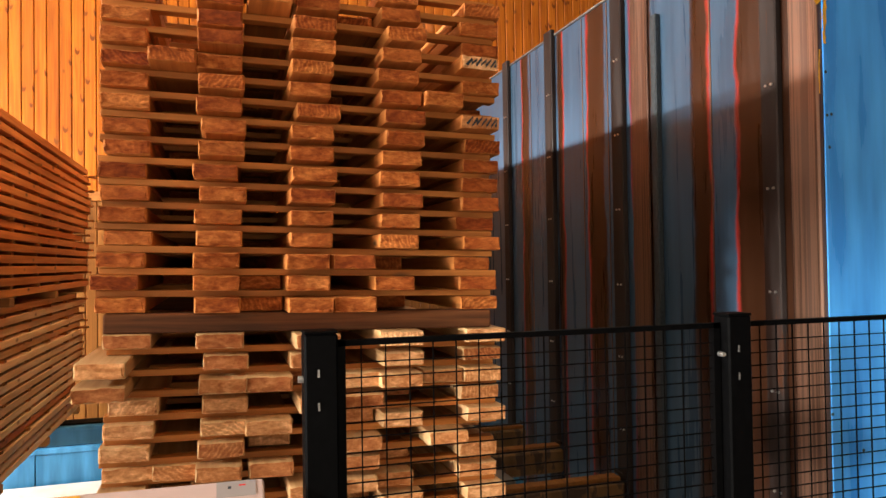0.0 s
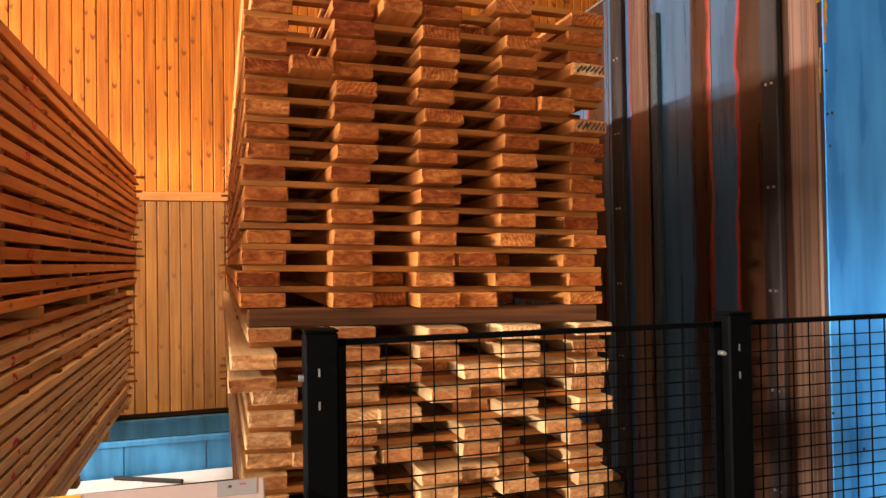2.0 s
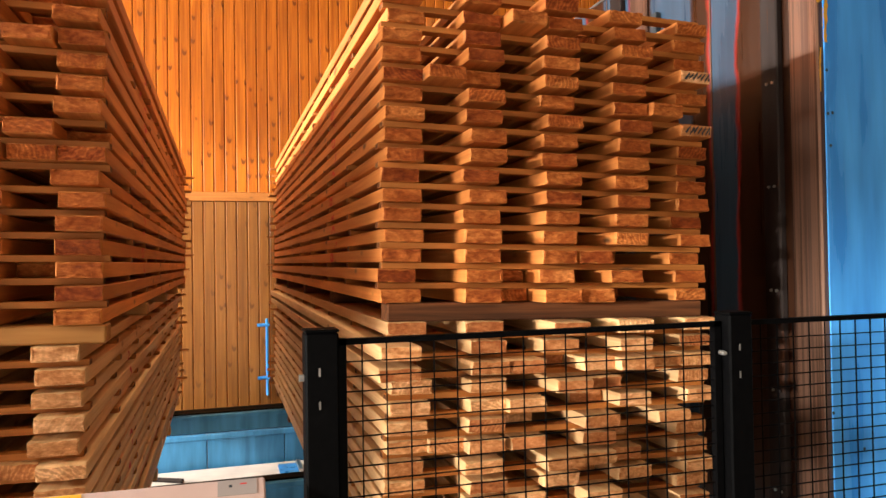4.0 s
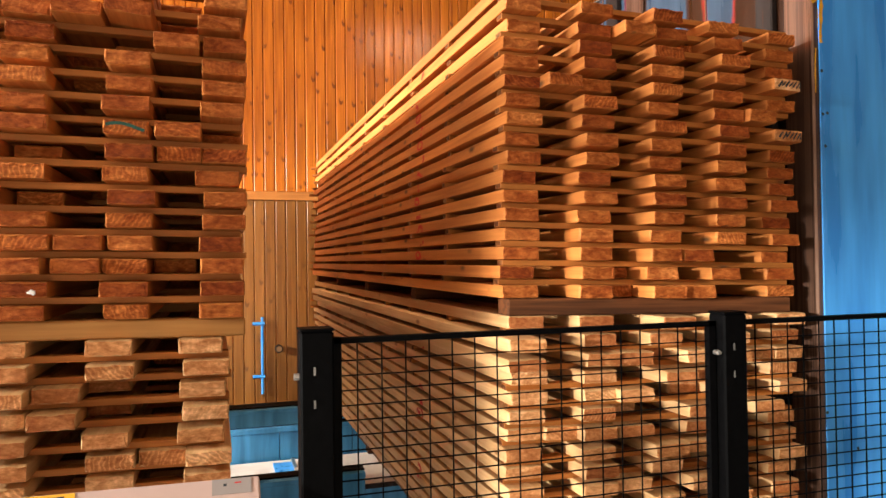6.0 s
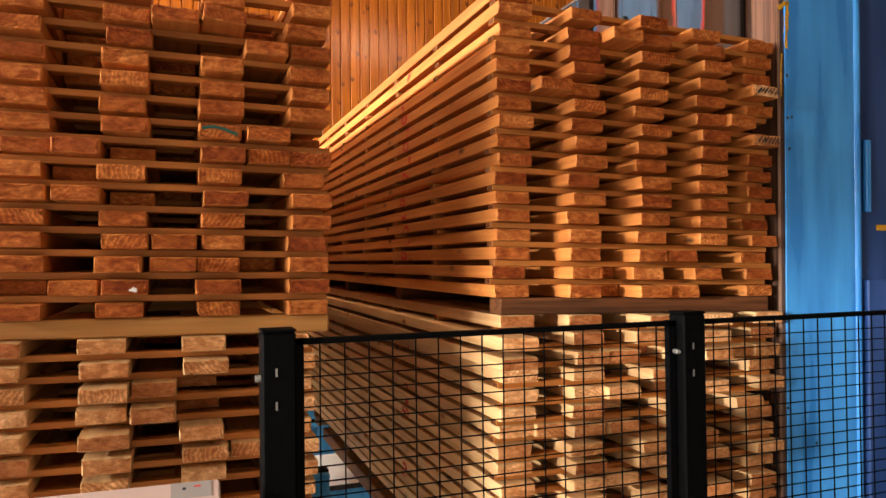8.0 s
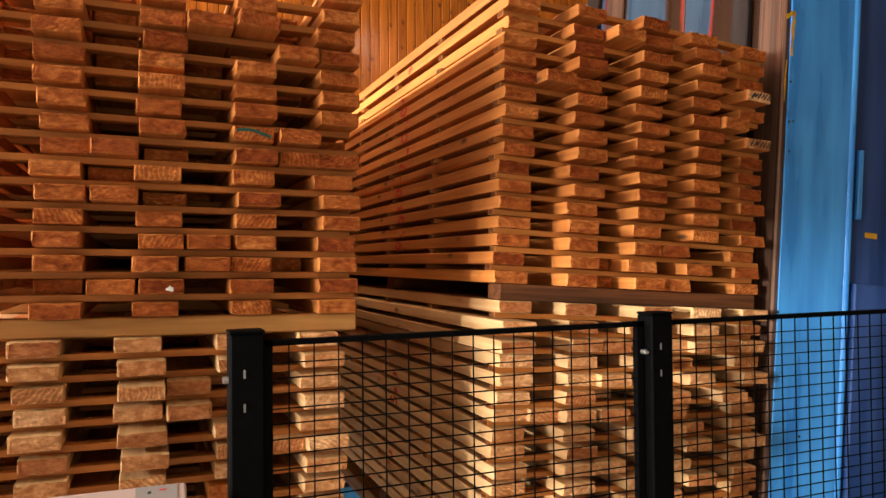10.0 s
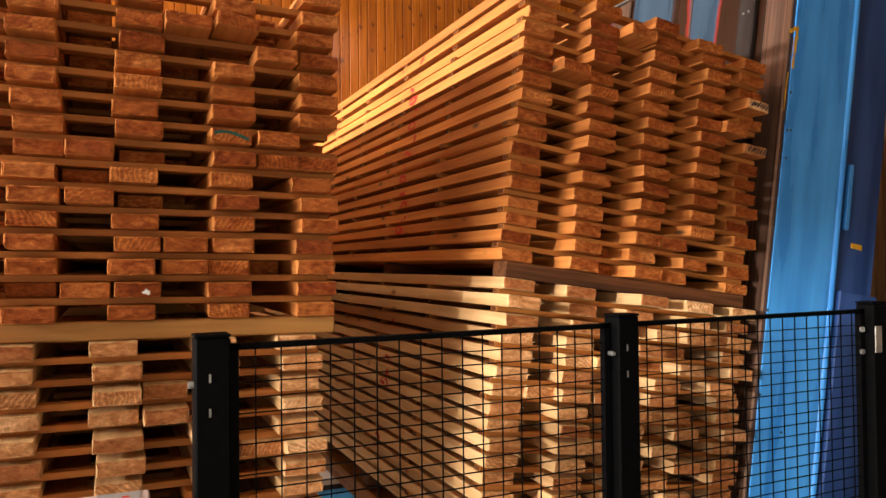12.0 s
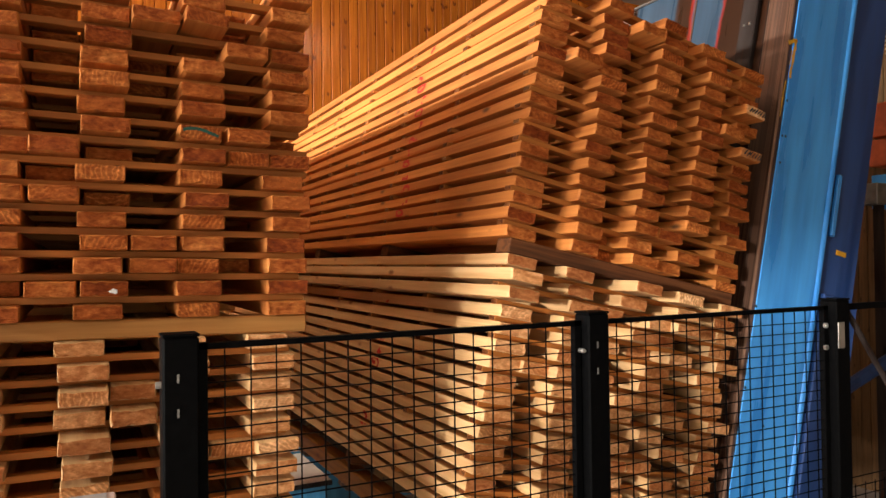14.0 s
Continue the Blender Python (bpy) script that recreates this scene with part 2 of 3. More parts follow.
# wear bands of the hoist's back plates: paint rubbed to primer and steel where packs lean, along the plate's length
def back_plate_material():
    m, nt, b = shader("rubbed_blue_plate", 0.32)
    b.inputs["Specular IOR Level"].default_value = 0.3
    tc, sep = nt.nodes.new("ShaderNodeTexCoord"), nt.nodes.new("ShaderNodeSeparateXYZ")
    wob = node(nt, "ShaderNodeTexNoise", Scale=2.4, Detail=6.0, Roughness=0.65)
    nt.links.new(coords(nt, (1, 0.8, 0.5)), wob.inputs["Vector"])
    nt.links.new(tc.outputs["Object"], sep.inputs[0])
    add = nt.nodes.new("ShaderNodeMath")
    add.operation = "MULTIPLY_ADD"
    nt.links.new(wob.outputs["Fac"], add.inputs[0])
    add.inputs[1].default_value = 0.16
    nt.links.new(sep.outputs[1], add.inputs[2])
    mr = nt.nodes.new("ShaderNodeMapRange")
    nt.links.new(add.outputs[0], mr.inputs[0])
    mr.inputs[1].default_value, mr.inputs[2].default_value = 2.48, 7.48
    blue, red, brown = (0.040, 0.078, 0.130), (0.30, 0.022, 0.012), (0.034, 0.012, 0.005)
    stops = []
    # bands by their two edges, and the edge that shows red primer
    for lo, hi, red_edge in ((2.55, 2.985, 1), (3.18, 3.33, 0), (3.70, 3.935, 1), (4.24, 4.49, 1), (4.86, 4.96, 0), (5.47, 5.64, 1)):
        lo, hi = (lo - 2.4) / 5, (hi - 2.4) / 5
        if red_edge:
            stops += [(lo - 0.001, blue), (lo + 0.001, brown), (hi - 0.007, brown), (hi - 0.004, red), (hi, blue)]
        else:
            stops += [(lo - 0.002, blue), (lo, red), (lo + 0.004, brown), (hi - 0.003, brown), (hi + 0.001, blue)]
    col = ramp(nt, mr.outputs[0], stops[:30]).outputs[0]
    fine = node(nt, "ShaderNodeTexNoise", Scale=16.0, Detail=6.0)
    nt.links.new(coords(nt, (1, 1, 0.06)), fine.inputs["Vector"])
    fr = ramp(nt, fine.outputs["Fac"], [(0.3, (0.72, 0.72, 0.72)), (0.68, (1.15, 1.15, 1.15))])
    nt.links.new(mix(nt, 1.0, col, fr.outputs[0], "MULTIPLY"), b.inputs["Base Color"])
    rr = ramp(nt, fine.outputs["Fac"], [(0.3, (0.22,) * 3), (0.7, (0.45,) * 3)])
    nt.links.new(rr.outputs[0], b.inputs["Roughness"])
    return m


BACK_PLATE = back_plate_material()


# ---- mesh helpers ----
def box_bm(x0, x1, y0, y1, z0, z1, bevel=0.0, bm=None):
    own = bm is None
    bm = bmesh.new() if own else bm
    vs = [bm.verts.new((x, y, z)) for x in (x0, x1) for y in (y0, y1) for z in (z0, z1)]
    fs = [bm.faces.new([vs[i] for i in f]) for f in ((0, 1, 3, 2), (4, 6, 7, 5), (0, 4, 5, 1), (2, 3, 7, 6), (0, 2, 6, 4), (1, 5, 7, 3))]
    if bevel:
        bmesh.ops.bevel(bm, geom=list({e for f in fs for e in f.edges}), offset=bevel, segments=1, affect="EDGES")
    return bm


def cyl_bm(a, b, radius, n=10, bm=None, cap=True):
    bm = bmesh.new() if bm is None else bm
    a, b = Vector(a), Vector(b)
    m = Matrix.Translation((a + b) / 2) @ (b - a).to_track_quat("Z", "Y").to_matrix().to_4x4()
    bmesh.ops.create_cone(bm, cap_ends=cap, segments=n, radius1=radius, radius2=radius, depth=(b - a).length, matrix=m)
    return bm


def to_mesh(name, bm, *mats):
    bmesh.ops.recalc_face_normals(bm, faces=bm.faces)
    me = bpy.data.meshes.new(name)
    bm.to_mesh(me)
    bm.free()
    for m in mats:
        me.materials.append(m)
    return me


def part(name, bm, material, parent, label=""):
    ob = new(name, bm if isinstance(bm, bpy.types.Mesh) else to_mesh(name, bm, material))
    ob.parent = parent
    return tagged(ob, label) if label else ob


def thing(name, label, category, at=(0, 0, 0), group="", kind=""):
    ob = new(name)
    ob.location = at
    ob.empty_display_size = 0.2
    return tagged(ob, label, category, group, kind)


def solid(name, bm, material, label, category, kind="structure"):
    return tagged(new(name, to_mesh(name, bm, material)), label, category, "", kind)


# ---- the hall ----
LOW, TOP, WALL_Y, WEST, EAST, SOUTH = -1.6, 5.9, 9.3, -9.0, 9.5, -5.0
solid("floor", box_bm(WEST - 0.3, EAST + 0.3, SOUTH - 0.3, WALL_Y + 0.3, LOW - 0.3, LOW), CONCRETE, "grey concrete floor of the sawmill hall", "floor")
solid("platform", box_bm(-4.0, 5.0, -3.0, 1.62, -0.16, 0.0, 0.01), GREY_STEEL, "grey steel operator platform behind the fence", "platform")
solid("ceiling", box_bm(WEST - 0.3, EAST + 0.3, SOUTH - 0.3, WALL_Y + 0.3, TOP, TOP + 0.2), PLASTER, "plain painted hall ceiling", "ceiling")
# unseen south wall, left open for the added fill lamp
bm = bmesh.new()
for x0, x1, z0, z1 in ((WEST - 0.3, -2.1, LOW, TOP), (1.3, EAST + 0.3, LOW, TOP), (-2.1, 1.3, 1.7, TOP), (-2.1, 1.3, LOW, -0.8)):
    box_bm(x0, x1, SOUTH - 0.3, SOUTH, z0, z1, 0, bm)
solid("wall_south", bm, PLASTER, "unseen hall wall with an opening added for the south fill", "wall")
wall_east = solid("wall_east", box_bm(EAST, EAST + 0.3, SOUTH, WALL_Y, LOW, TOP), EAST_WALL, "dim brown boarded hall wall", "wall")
# unseen west wall; clerestory band and door opening placed to shape the daylight
bm = bmesh.new()
for y0, y1, z0, z1 in ((SOUTH, WALL_Y, 3.85, TOP), (-1.72, WALL_Y, LOW, 3.15), (SOUTH, -4.1, LOW, 3.85), (-4.1, -1.72, 2.72, 3.85), (8.6, WALL_Y, 3.15, 3.85), (-1.72, -0.6, 3.15, 3.85), (-4.1, -1.72, LOW, -0.6)):
    box_bm(WEST - 0.3, WEST, y0, y1, z0, z1, 0, bm)
solid("wall_west", bm, PLASTER, "unseen hall wall with window band and door opening shaping the daylight", "wall")
bm = box_bm(-60, WEST - 0.3, -40, 50, LOW - 0.3, LOW - 0.02)
box_bm(WEST - 0.3, 60, -40, SOUTH - 0.3, LOW - 0.3, LOW - 0.02, 0, bm)
solid("ground", bm, CONCRETE, "paved yard outside the hall", "ground")

wall_north = solid("wall_north", box_bm(WEST - 0.3, EAST + 0.3, WALL_Y + 0.03, WALL_Y + 0.3, LOW, TOP), PANELLING, "orange varnished pine panelling of vertical boards", "wall")
solid("trim", box_bm(-4.6, 7.0, WALL_Y - 0.035, WALL_Y + 0.005, 2.335, 2.445, 0.004), STICKER, "horizontal pine batten across the panelled wall", "trim")

# housings for the added fill lamps, out of view
lamp_proto = thing("hall_lamp", "long steel lamp housing added above the view for warm fill", "lamp", FILL_LAMPS[0][:3], "hall lamps")
part("housing", box_bm(-0.7, 0.7, -0.18, 0.18, 0.0, 0.08, 0.01), GREY_STEEL, lamp_proto)
for rx in (-0.5, 0.5):
    part("hanger", cyl_bm((rx, 0, 0.08), (rx, 0, 0.6), 0.006, 6), GREY_STEEL, lamp_proto)
for lx, ly, lz, watts in FILL_LAMPS[1:]:
    copy_thing(lamp_proto, pose(lx, ly, lz))

for lx, ly, lz, watts in HIGH_BAYS:
    bay = thing("high_bay_lamp", "round steel high-bay lamp assumed above the view", "lamp", (lx, ly, lz), "high-bay lamps")
    bm = bmesh.new()
    bmesh.ops.create_cone(bm, cap_ends=False, segments=20, radius1=0.28, radius2=0.12, depth=0.3, matrix=Matrix.Translation((0, 0, 0.14)))
    part("reflector", bm, ZINC, bay)
    part("socket", cyl_bm((0, 0, 0.29), (0, 0, 0.42), 0.1, 12), GREY_STEEL, bay)
    part("rod", cyl_bm((0, 0, 0.42), (0, 0, TOP - lz), 0.01, 6), GREY_STEEL, bay)


# ---- lumber packs ----
BW, BT, PITCH, LENGTH = 0.143, 0.049, 0.0700, 5.3
rng = random.Random(7)


def board_mesh(i, side, end, length=LENGTH):
    """One sawn board, from its front end at y = 0: end out of square, its rim chipped unevenly and paler for bright
    edges, wane along some edges.
    """
    w, t, ln = BW + rng.uniform(-0.007, 0.003), BT + rng.uniform(-0.003, 0.001), length + rng.uniform(-0.30, 0.06)
    a, b = w / 2, t / 2
    wane = rng.choice((0.004, 0.006, 0.016)) if i % 4 == 0 else 0.004
    cut = [0.004, 0.004, 0.004, 0.004]
    cut[rng.randrange(4)] = wane
    # outline of the section, counter-clockwise from the lower left corner, with points along the broad faces
    rim = []
    for k in range(8):
        rim.append((-a + cut[0] + (w - cut[0] - cut[1]) * k / 7, -b))
    rim += [(a - cut[1] * 0.3, -b + cut[1] * 0.3), (a, -b + cut[1]), (a, 0.0), (a, b - cut[2]), (a - cut[2] * 0.3, b - cut[2] * 0.3)]
    for k in range(8):
        rim.append((a - cut[2] - (w - cut[2] - cut[3]) * k / 7, b))
    rim += [(-a + cut[3] * 0.3, b - cut[3] * 0.3), (-a, b - cut[3]), (-a, 0.0), (-a, -b + cut[0]), (-a + cut[0] * 0.3, -b + cut[0] * 0.3)]
    skew, cant = rng.uniform(-0.05, 0.05), rng.uniform(-0.12, 0.10)
    bm = bmesh.new()
    n = len(rim)
    far = [bm.verts.new((x, ln, z)) for x, z in rim]
    back = [bm.verts.new((x, 0.010 + x * skew + z * cant, z)) for x, z in rim]
    chip, inner = [], []
    for x, z in rim:
        d = rng.choice((0.0012, 0.002, 0.0028, 0.0055))
        chip.append(bm.verts.new((x * (1 - d / a), x * skew + z * cant + rng.uniform(-0.0015, 0.002), z * (1 - d / b))))
        inner.append(bm.verts.new((x * 0.86, x * skew + z * cant + rng.uniform(-0.002, 0.002), z * 0.55)))
    for k in range(n):
        m = (k + 1) % n
        bm.faces.new((far[k], far[m], back[m], back[k]))
        # chipped rim in the paler side wood, which draws in the edge highlights
        bm.faces.new((back[k], back[m], chip[m], chip[k]))
        bm.faces.new((chip[k], chip[m], inner[m], inner[k])).material_index = 1
    bm.faces.new(inner).material_index = 1
    bm.faces.new(far).material_index = 1
    return to_mesh("board", bm, side, end)


BOARDS = [board_mesh(i, BOARD_SIDE, BOARD_END) for i in range(14)]
SHORT_BOARDS = [board_mesh(i, BOARD_SIDE, BOARD_END, 2.6) for i in range(4)]
MIDDLE_BOARDS = [board_mesh(i, BOARD_SIDE, BOARD_END, 4.2) for i in range(4)]
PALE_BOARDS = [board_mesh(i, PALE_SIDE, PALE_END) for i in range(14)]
FRESH_BOARDS = [board_mesh(i, BOARD_SIDE, PALE_END) for i in range(14)]
# sticker ends: dark end grain, with the shade around them put into the colour
STICKER_END = wood_end("shaded_sticker_end", (0.16, 0.055, 0.014), (0.10, 0.032, 0.008))


def sticker_mesh(half):
    bm = box_bm(-half, half, -0.024, 0.024, -0.0105, 0.0105, 0.002)
    bm.normal_update()
    for f in bm.faces:
        f.material_index = 1 if abs(f.normal.x) > 0.9 else 0
    return to_mesh("sticker", bm, STICKER, STICKER_END)


BOLSTER_HALF = (0.031, 0.0285)
BOLSTER_MESHES = [to_mesh("bolster", box_bm(-0.632, 0.632, -0.05, 0.05, -h, h, 0.005), m) for m, h in zip((BOLSTER, PALE_BOLSTER), BOLSTER_HALF)]


def scrawl(bm, x, y, z, size, turn, r, steps=7, path=None):
    """A short crayon stroke, a bent ribbon on a face that looks along -x (turn 0), +x (turn 1) or -y (turn 2)."""
    pts, a = [], r.uniform(0, 6)
    p = Vector((r.uniform(-0.4, 0.4), r.uniform(-0.3, 0.3))) * size
    for _ in range(steps):
        pts.append(p.copy())
        a += r.uniform(0.3, 1.3)
        p = p + Vector((math.cos(a), 0.55 * math.sin(a))) * size * 0.33
    pts = path or pts
    half, last = (0.005 if turn == 2 else 0.0095), None
    for i, p in enumerate(pts):
        d = (pts[min(i + 1, steps - 1)] - pts[max(i - 1, 0)]).normalized() * half
        pair = []
        for c in (p + Vector((-d.y, d.x)), p - Vector((-d.y, d.x))):
            u, v = max(-0.06, min(0.06, c.x)), max(-0.022, min(0.022, c.y))
            pair.append(bm.verts.new((x + u, y - 0.0015, z + v) if turn == 2 else (x + (-0.0015 if turn == 0 else 0.0015), y + u, z + v)))
        if last:
            bm.faces.new((last[0], last[1], pair[1], pair[0]))
        last = pair


def lumber_pack(label, rows, x_left, z_first, step, seed, at, pale=0.0, bolster=0, slot=0.1465, bow=0.035, filled=14):
    """A pack of stickered boards. rows: nine slots a layer; # board, P pushed forward, r set back, M and G marked ends, . empty."""
    r = random.Random(seed)
    pack = thing("lumber_pack", label, "lumber pack", at, "stickered lumber packs")
    short, long = sticker_mesh(slot * 4.5 - 0.004), sticker_mesh(slot * 4.5 + 0.045)
    z = z_first
    for k, row in enumerate(rows):
        sway = r.uniform(-0.009, 0.009)
        for s, kind in enumerate(row):
            if kind == ".":
                if r.random() < (0.98 if k < filled else 0.3):      # a board added in the open slot to block light and darken the gap
                    deep = r.random() < (0.35 if k < 8 else 0.0)
                    ob = new("short_board", (SHORT_BOARDS if deep else MIDDLE_BOARDS)[r.randrange(4)])
                    ob.parent = pack
                    ob.location = (x_left + slot * (s + 0.5) + sway, LENGTH - (2.62 if deep else r.uniform(4.2, 4.6)), z)
                    if filled > 14 and k > 10:
                        ob.location.y = r.uniform(0.28, 0.42)
                continue
            ob = new("board", (PALE_BOARDS if r.random() < pale else FRESH_BOARDS if kind == "M" else BOARDS)[r.randrange(len(BOARDS))])
            ob.parent = pack
            x = x_left + slot * (s + 0.5) + sway + r.uniform(-0.006, 0.006) * (1 if "." not in row[max(0, s - 1):s + 2] else 2)
            y = {"#": r.uniform(-0.028, 0.02), "P": -0.028 - r.uniform(0, 0.03), "p": -0.018, "r": r.uniform(0.10, 0.22), "M": -0.06, "G": -0.01, "Q": -0.15, "T": -0.07}[kind]
            x -= 0.05 if kind == "Q" else 0.018 if kind == "M" else 0.010 if bow and 1 < s < 7 else 0
            y += bow * (((s - 4) / 4) ** 2 * 2 - 1)
            ob.location = (x, y, z + r.uniform(-0.001, 0.001))
            ob.scale.x = 1.0 if bow else 0.95
            ob.rotation_euler = (0, r.uniform(-0.011, 0.011), r.uniform(-0.0018, 0.0018))
            if kind == "T":      # a board that has slipped and lies askew
                ob.rotation_euler.y, ob.location.z = 0.09, ob.location.z + 0.004
            if kind in "MG":
                bm = bmesh.new()
                if kind == "G":
                    scrawl(bm, 0, -0.006, 0, 0.06, 2, r, 9, [Vector((-0.055 + 0.0135 * i, 0.012 * math.sin(0.5 + i * 0.42))) for i in range(9)])
                else:
                    scrawl(bm, 0, -0.006, 0, 0.1, 2, r, 13, [Vector((-0.052 + 0.0088 * i + 0.012 * (i % 2), (0.017 if i % 2 else -0.015) * r.uniform(0.5, 1.0))) for i in range(13)])
                mark = part("end_mark", bm, INK if kind == "M" else GREEN, pack, "dark stain on a board end" if kind == "M" else "green crayon stroke on a board end")
                mark.location = ob.location
            if kind == "#" and s in (0, 8) and 1 < k < len(rows) - 1:
                bm = bmesh.new()
                scrawl(bm, (-1 if s == 0 else 1) * BW / 2, 1.12, 0, 0.105, 0 if s == 0 else 1, r, 9)
                mark = part("red_mark", bm, RED, pack)
                mark.location = ob.location
        if k < len(rows) - 1:
            for j in range(9):
                ob = new("sticker", long if j == 8 else short)
                ob.parent = pack
                ob.location = (x_left + slot * 4.5 + r.uniform(-0.012, 0.012) * (3 if j == 8 else 1), 0.085 + j * 0.632 + r.uniform(-0.02, 0.02), z + step / 2)
                ob.rotation_euler = (0, 0, r.uniform(-0.01, 0.01))
        z += step
    low = min(z_first, z - step) - BT / 2 - BOLSTER_HALF[bolster] - 0.001
    for j in range(5):
        ob = new("bolster", BOLSTER_MESHES[bolster])
        ob.parent = pack
        ob.location = (x_left + slot * 4.5, 0.08 + j * 1.25, low)
    return pack


FRONT = 2.36
RIGHT_TOP = ("#.#r##r.#", "#.#r#.#.#", "#.#.##r.#", "#.#.#.#.#", "#.#.#.#.#", "#.#.#.#.#", "#.#.#.#.#", "#.P.#.#.#", "#.#.#.#.#", "#.#.#.#.M", "#.#.#.#Pr", "#P#.#.#.#", "#.#.#.#.M", "#.#.#.#.#", "#.#P#r#.#", "#.#.#.#.#", "#........")
RIGHT_LOW = ("#.#.P.P.P", "Q.#.#.#.#", "Q.##r#P#P", "#.#.P#r.#", "#.##.r#.P", "#.#r.#.Pr", "####.#r.#", "#.#.P##.#", "#.#.#r#.P", "P.##.#..#", "#.#.#.#.#", "#.#.##r.#", "#r#.#.#.#", "#.#.#.#.#", "#.#.#.#.#", "#.#.#.#.#")
LEFT_TOP = ("#.#.#.#.#", "#.r##.#.#", "#.#.###r#", "#.#.###.#", "#.#.#.#.#", "#.##r.#.#", "#.#r#.#.#", "#.##r.###", "#.#.P.G#r", "#.#.#.P.#", "#.#.P.#.#", "#.#.#.#.#", "#.#.#.rp#", "#.#.#PT.#", "#.#.#.#.#", "#.#.#.#.#")
LEFT_LOW = ("#.#.#.#.#", "#.#.#.#.#", "#.#.P#r.#", "#.#.#Pr.#", "#.#.P.#.#", "#.#.P.##P", "#.#.P.#.P", "#.##..#.#", "#.#.#.#.#", "#.#.#.#r#", "#.#.#.#.#", "#r#.#.#.#", "#.#.#.#.#", "#.#.#.#.#", "#.#.#.#.#", "#.#.#.#.#")
RIGHT_X, LEFT_X = -0.368, -0.854     # left side of each stack in its own space
packs_right = [
    lumber_pack("stack of orange sawn pine boards on stickers, with two dark-stained ends", RIGHT_TOP, RIGHT_X + 0.006, 1.418, PITCH, 11, (0, FRONT, 0), 0.0, 0, 0.1456),
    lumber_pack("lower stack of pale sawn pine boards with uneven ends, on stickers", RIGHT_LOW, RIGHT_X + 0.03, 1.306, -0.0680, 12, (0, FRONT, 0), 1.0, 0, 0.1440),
]
packs_left = [
    lumber_pack("stack of brown pine boards on stickers, one green-marked end", LEFT_TOP, LEFT_X, 1.407, PITCH, 13, (0, FRONT, 0), 0.0, 1, 0.1400, 0.0, 99),
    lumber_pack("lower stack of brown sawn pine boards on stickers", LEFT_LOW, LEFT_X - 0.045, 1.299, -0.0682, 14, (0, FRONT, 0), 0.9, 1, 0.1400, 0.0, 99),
]

def scrawl_spot():
    """An uneven dab of wax."""
    bm, r = bmesh.new(), random.Random(3)
    top = [bm.verts.new((0.012 * r.uniform(0.5, 1.1) * math.cos(i * 0.63), -0.003, 0.008 * r.uniform(0.5, 1.2) * math.sin(i * 0.63))) for i in range(10)]
    low = [bm.verts.new((v.co.x * 1.2, 0.001, v.co.z * 1.2)) for v in top]
    bm.faces.new(top)
    for i in range(10):
        bm.faces.new((top[i], low[i], low[(i + 1) % 10], top[(i + 1) % 10]))
    return bm


spot = part("wax_spot", scrawl_spot(), RESIN, packs_left[0], "pale wax spot on a board end")
spot.location = (LEFT_X + 0.14 * 4.72, -0.016, 1.401 + PITCH)

# ---- tilting hoist ----
PLATE_X, HOIST_TOP, HOIST_LOW, HOIST_FAR = 2.43, 3.28, -0.35, 7.3
hoist = thing("tilt_hoist", "blue steel tilting lumber hoist with rubbed rusty back plates", "hoist")
part("back_plate", box_bm(PLATE_X + 0.05, PLATE_X + 0.075, 2.42, HOIST_FAR, HOIST_LOW, HOIST_TOP, 0.003), BACK_PLATE, hoist, "blue back plate rubbed to rusty bands")
part("top_edge", box_bm(PLATE_X + 0.04, PLATE_X + 0.10, 2.66, HOIST_FAR, HOIST_TOP, HOIST_TOP + 0.018, 0.005), GREY_STEEL, hoist)
for ry, rw, rmat in (  # place along the plate, width, paint
        (2.71, 0.105, DARK_STEEL), (3.625, 0.055, INK), (4.04, 0.13, DARK_STEEL), (5.03, 0.13, DARK_STEEL), (5.90, 0.11, DARK_STEEL), (6.8, 0.11, DARK_STEEL)):
    rib = part("rib", box_bm(PLATE_X + 0.012, PLATE_X + 0.049, ry - rw / 2, ry + rw / 2, HOIST_LOW, HOIST_TOP + (0.05 if rw > 0.06 else -0.29), 0.006), rmat, hoist)
    if rw > 0.06:
        for bz in (0.47, 0.93, 1.39, 1.87, 2.35, 2.83):
            for dy in (-0.024, 0.012):
                part("bolt", cyl_bm((PLATE_X + 0.012, ry + dy, bz), (PLATE_X + 0.005, ry + dy, bz), 0.0065, 8), ZINC, rib)
# a copper-worn slide strip, thin edge lines and weld seams that catch the light
part("slide_strip", box_bm(PLATE_X + 0.034, PLATE_X + 0.049, 3.72, 3.90, HOIST_LOW, HOIST_TOP - 0.02, 0.005), RUST, hoist, "slide strip worn to coppery steel")
part("slide_strip", box_bm(PLATE_X + 0.030, PLATE_X + 0.049, 2.592, 2.606, HOIST_LOW, HOIST_TOP, 0.004), DARK_STEEL, hoist, "narrow dark edge strip")
for sy in (3.16, 4.20, 4.545, 4.92, 5.43):
    part("seam", box_bm(PLATE_X + 0.046, PLATE_X + 0.0498, sy - 0.005, sy + 0.005, HOIST_LOW, HOIST_TOP - 0.01), RUST, hoist)
# near end column: rubbed inner cheek, wide blue flange, rounded corner, set-back navy plate
part("inner_cheek", box_bm(PLATE_X, PLATE_X + 0.10, 2.411, 2.575, HOIST_LOW, HOIST_TOP + 0.06, 0.008), RUST, hoist, "inner cheek rubbed to bare brown steel")
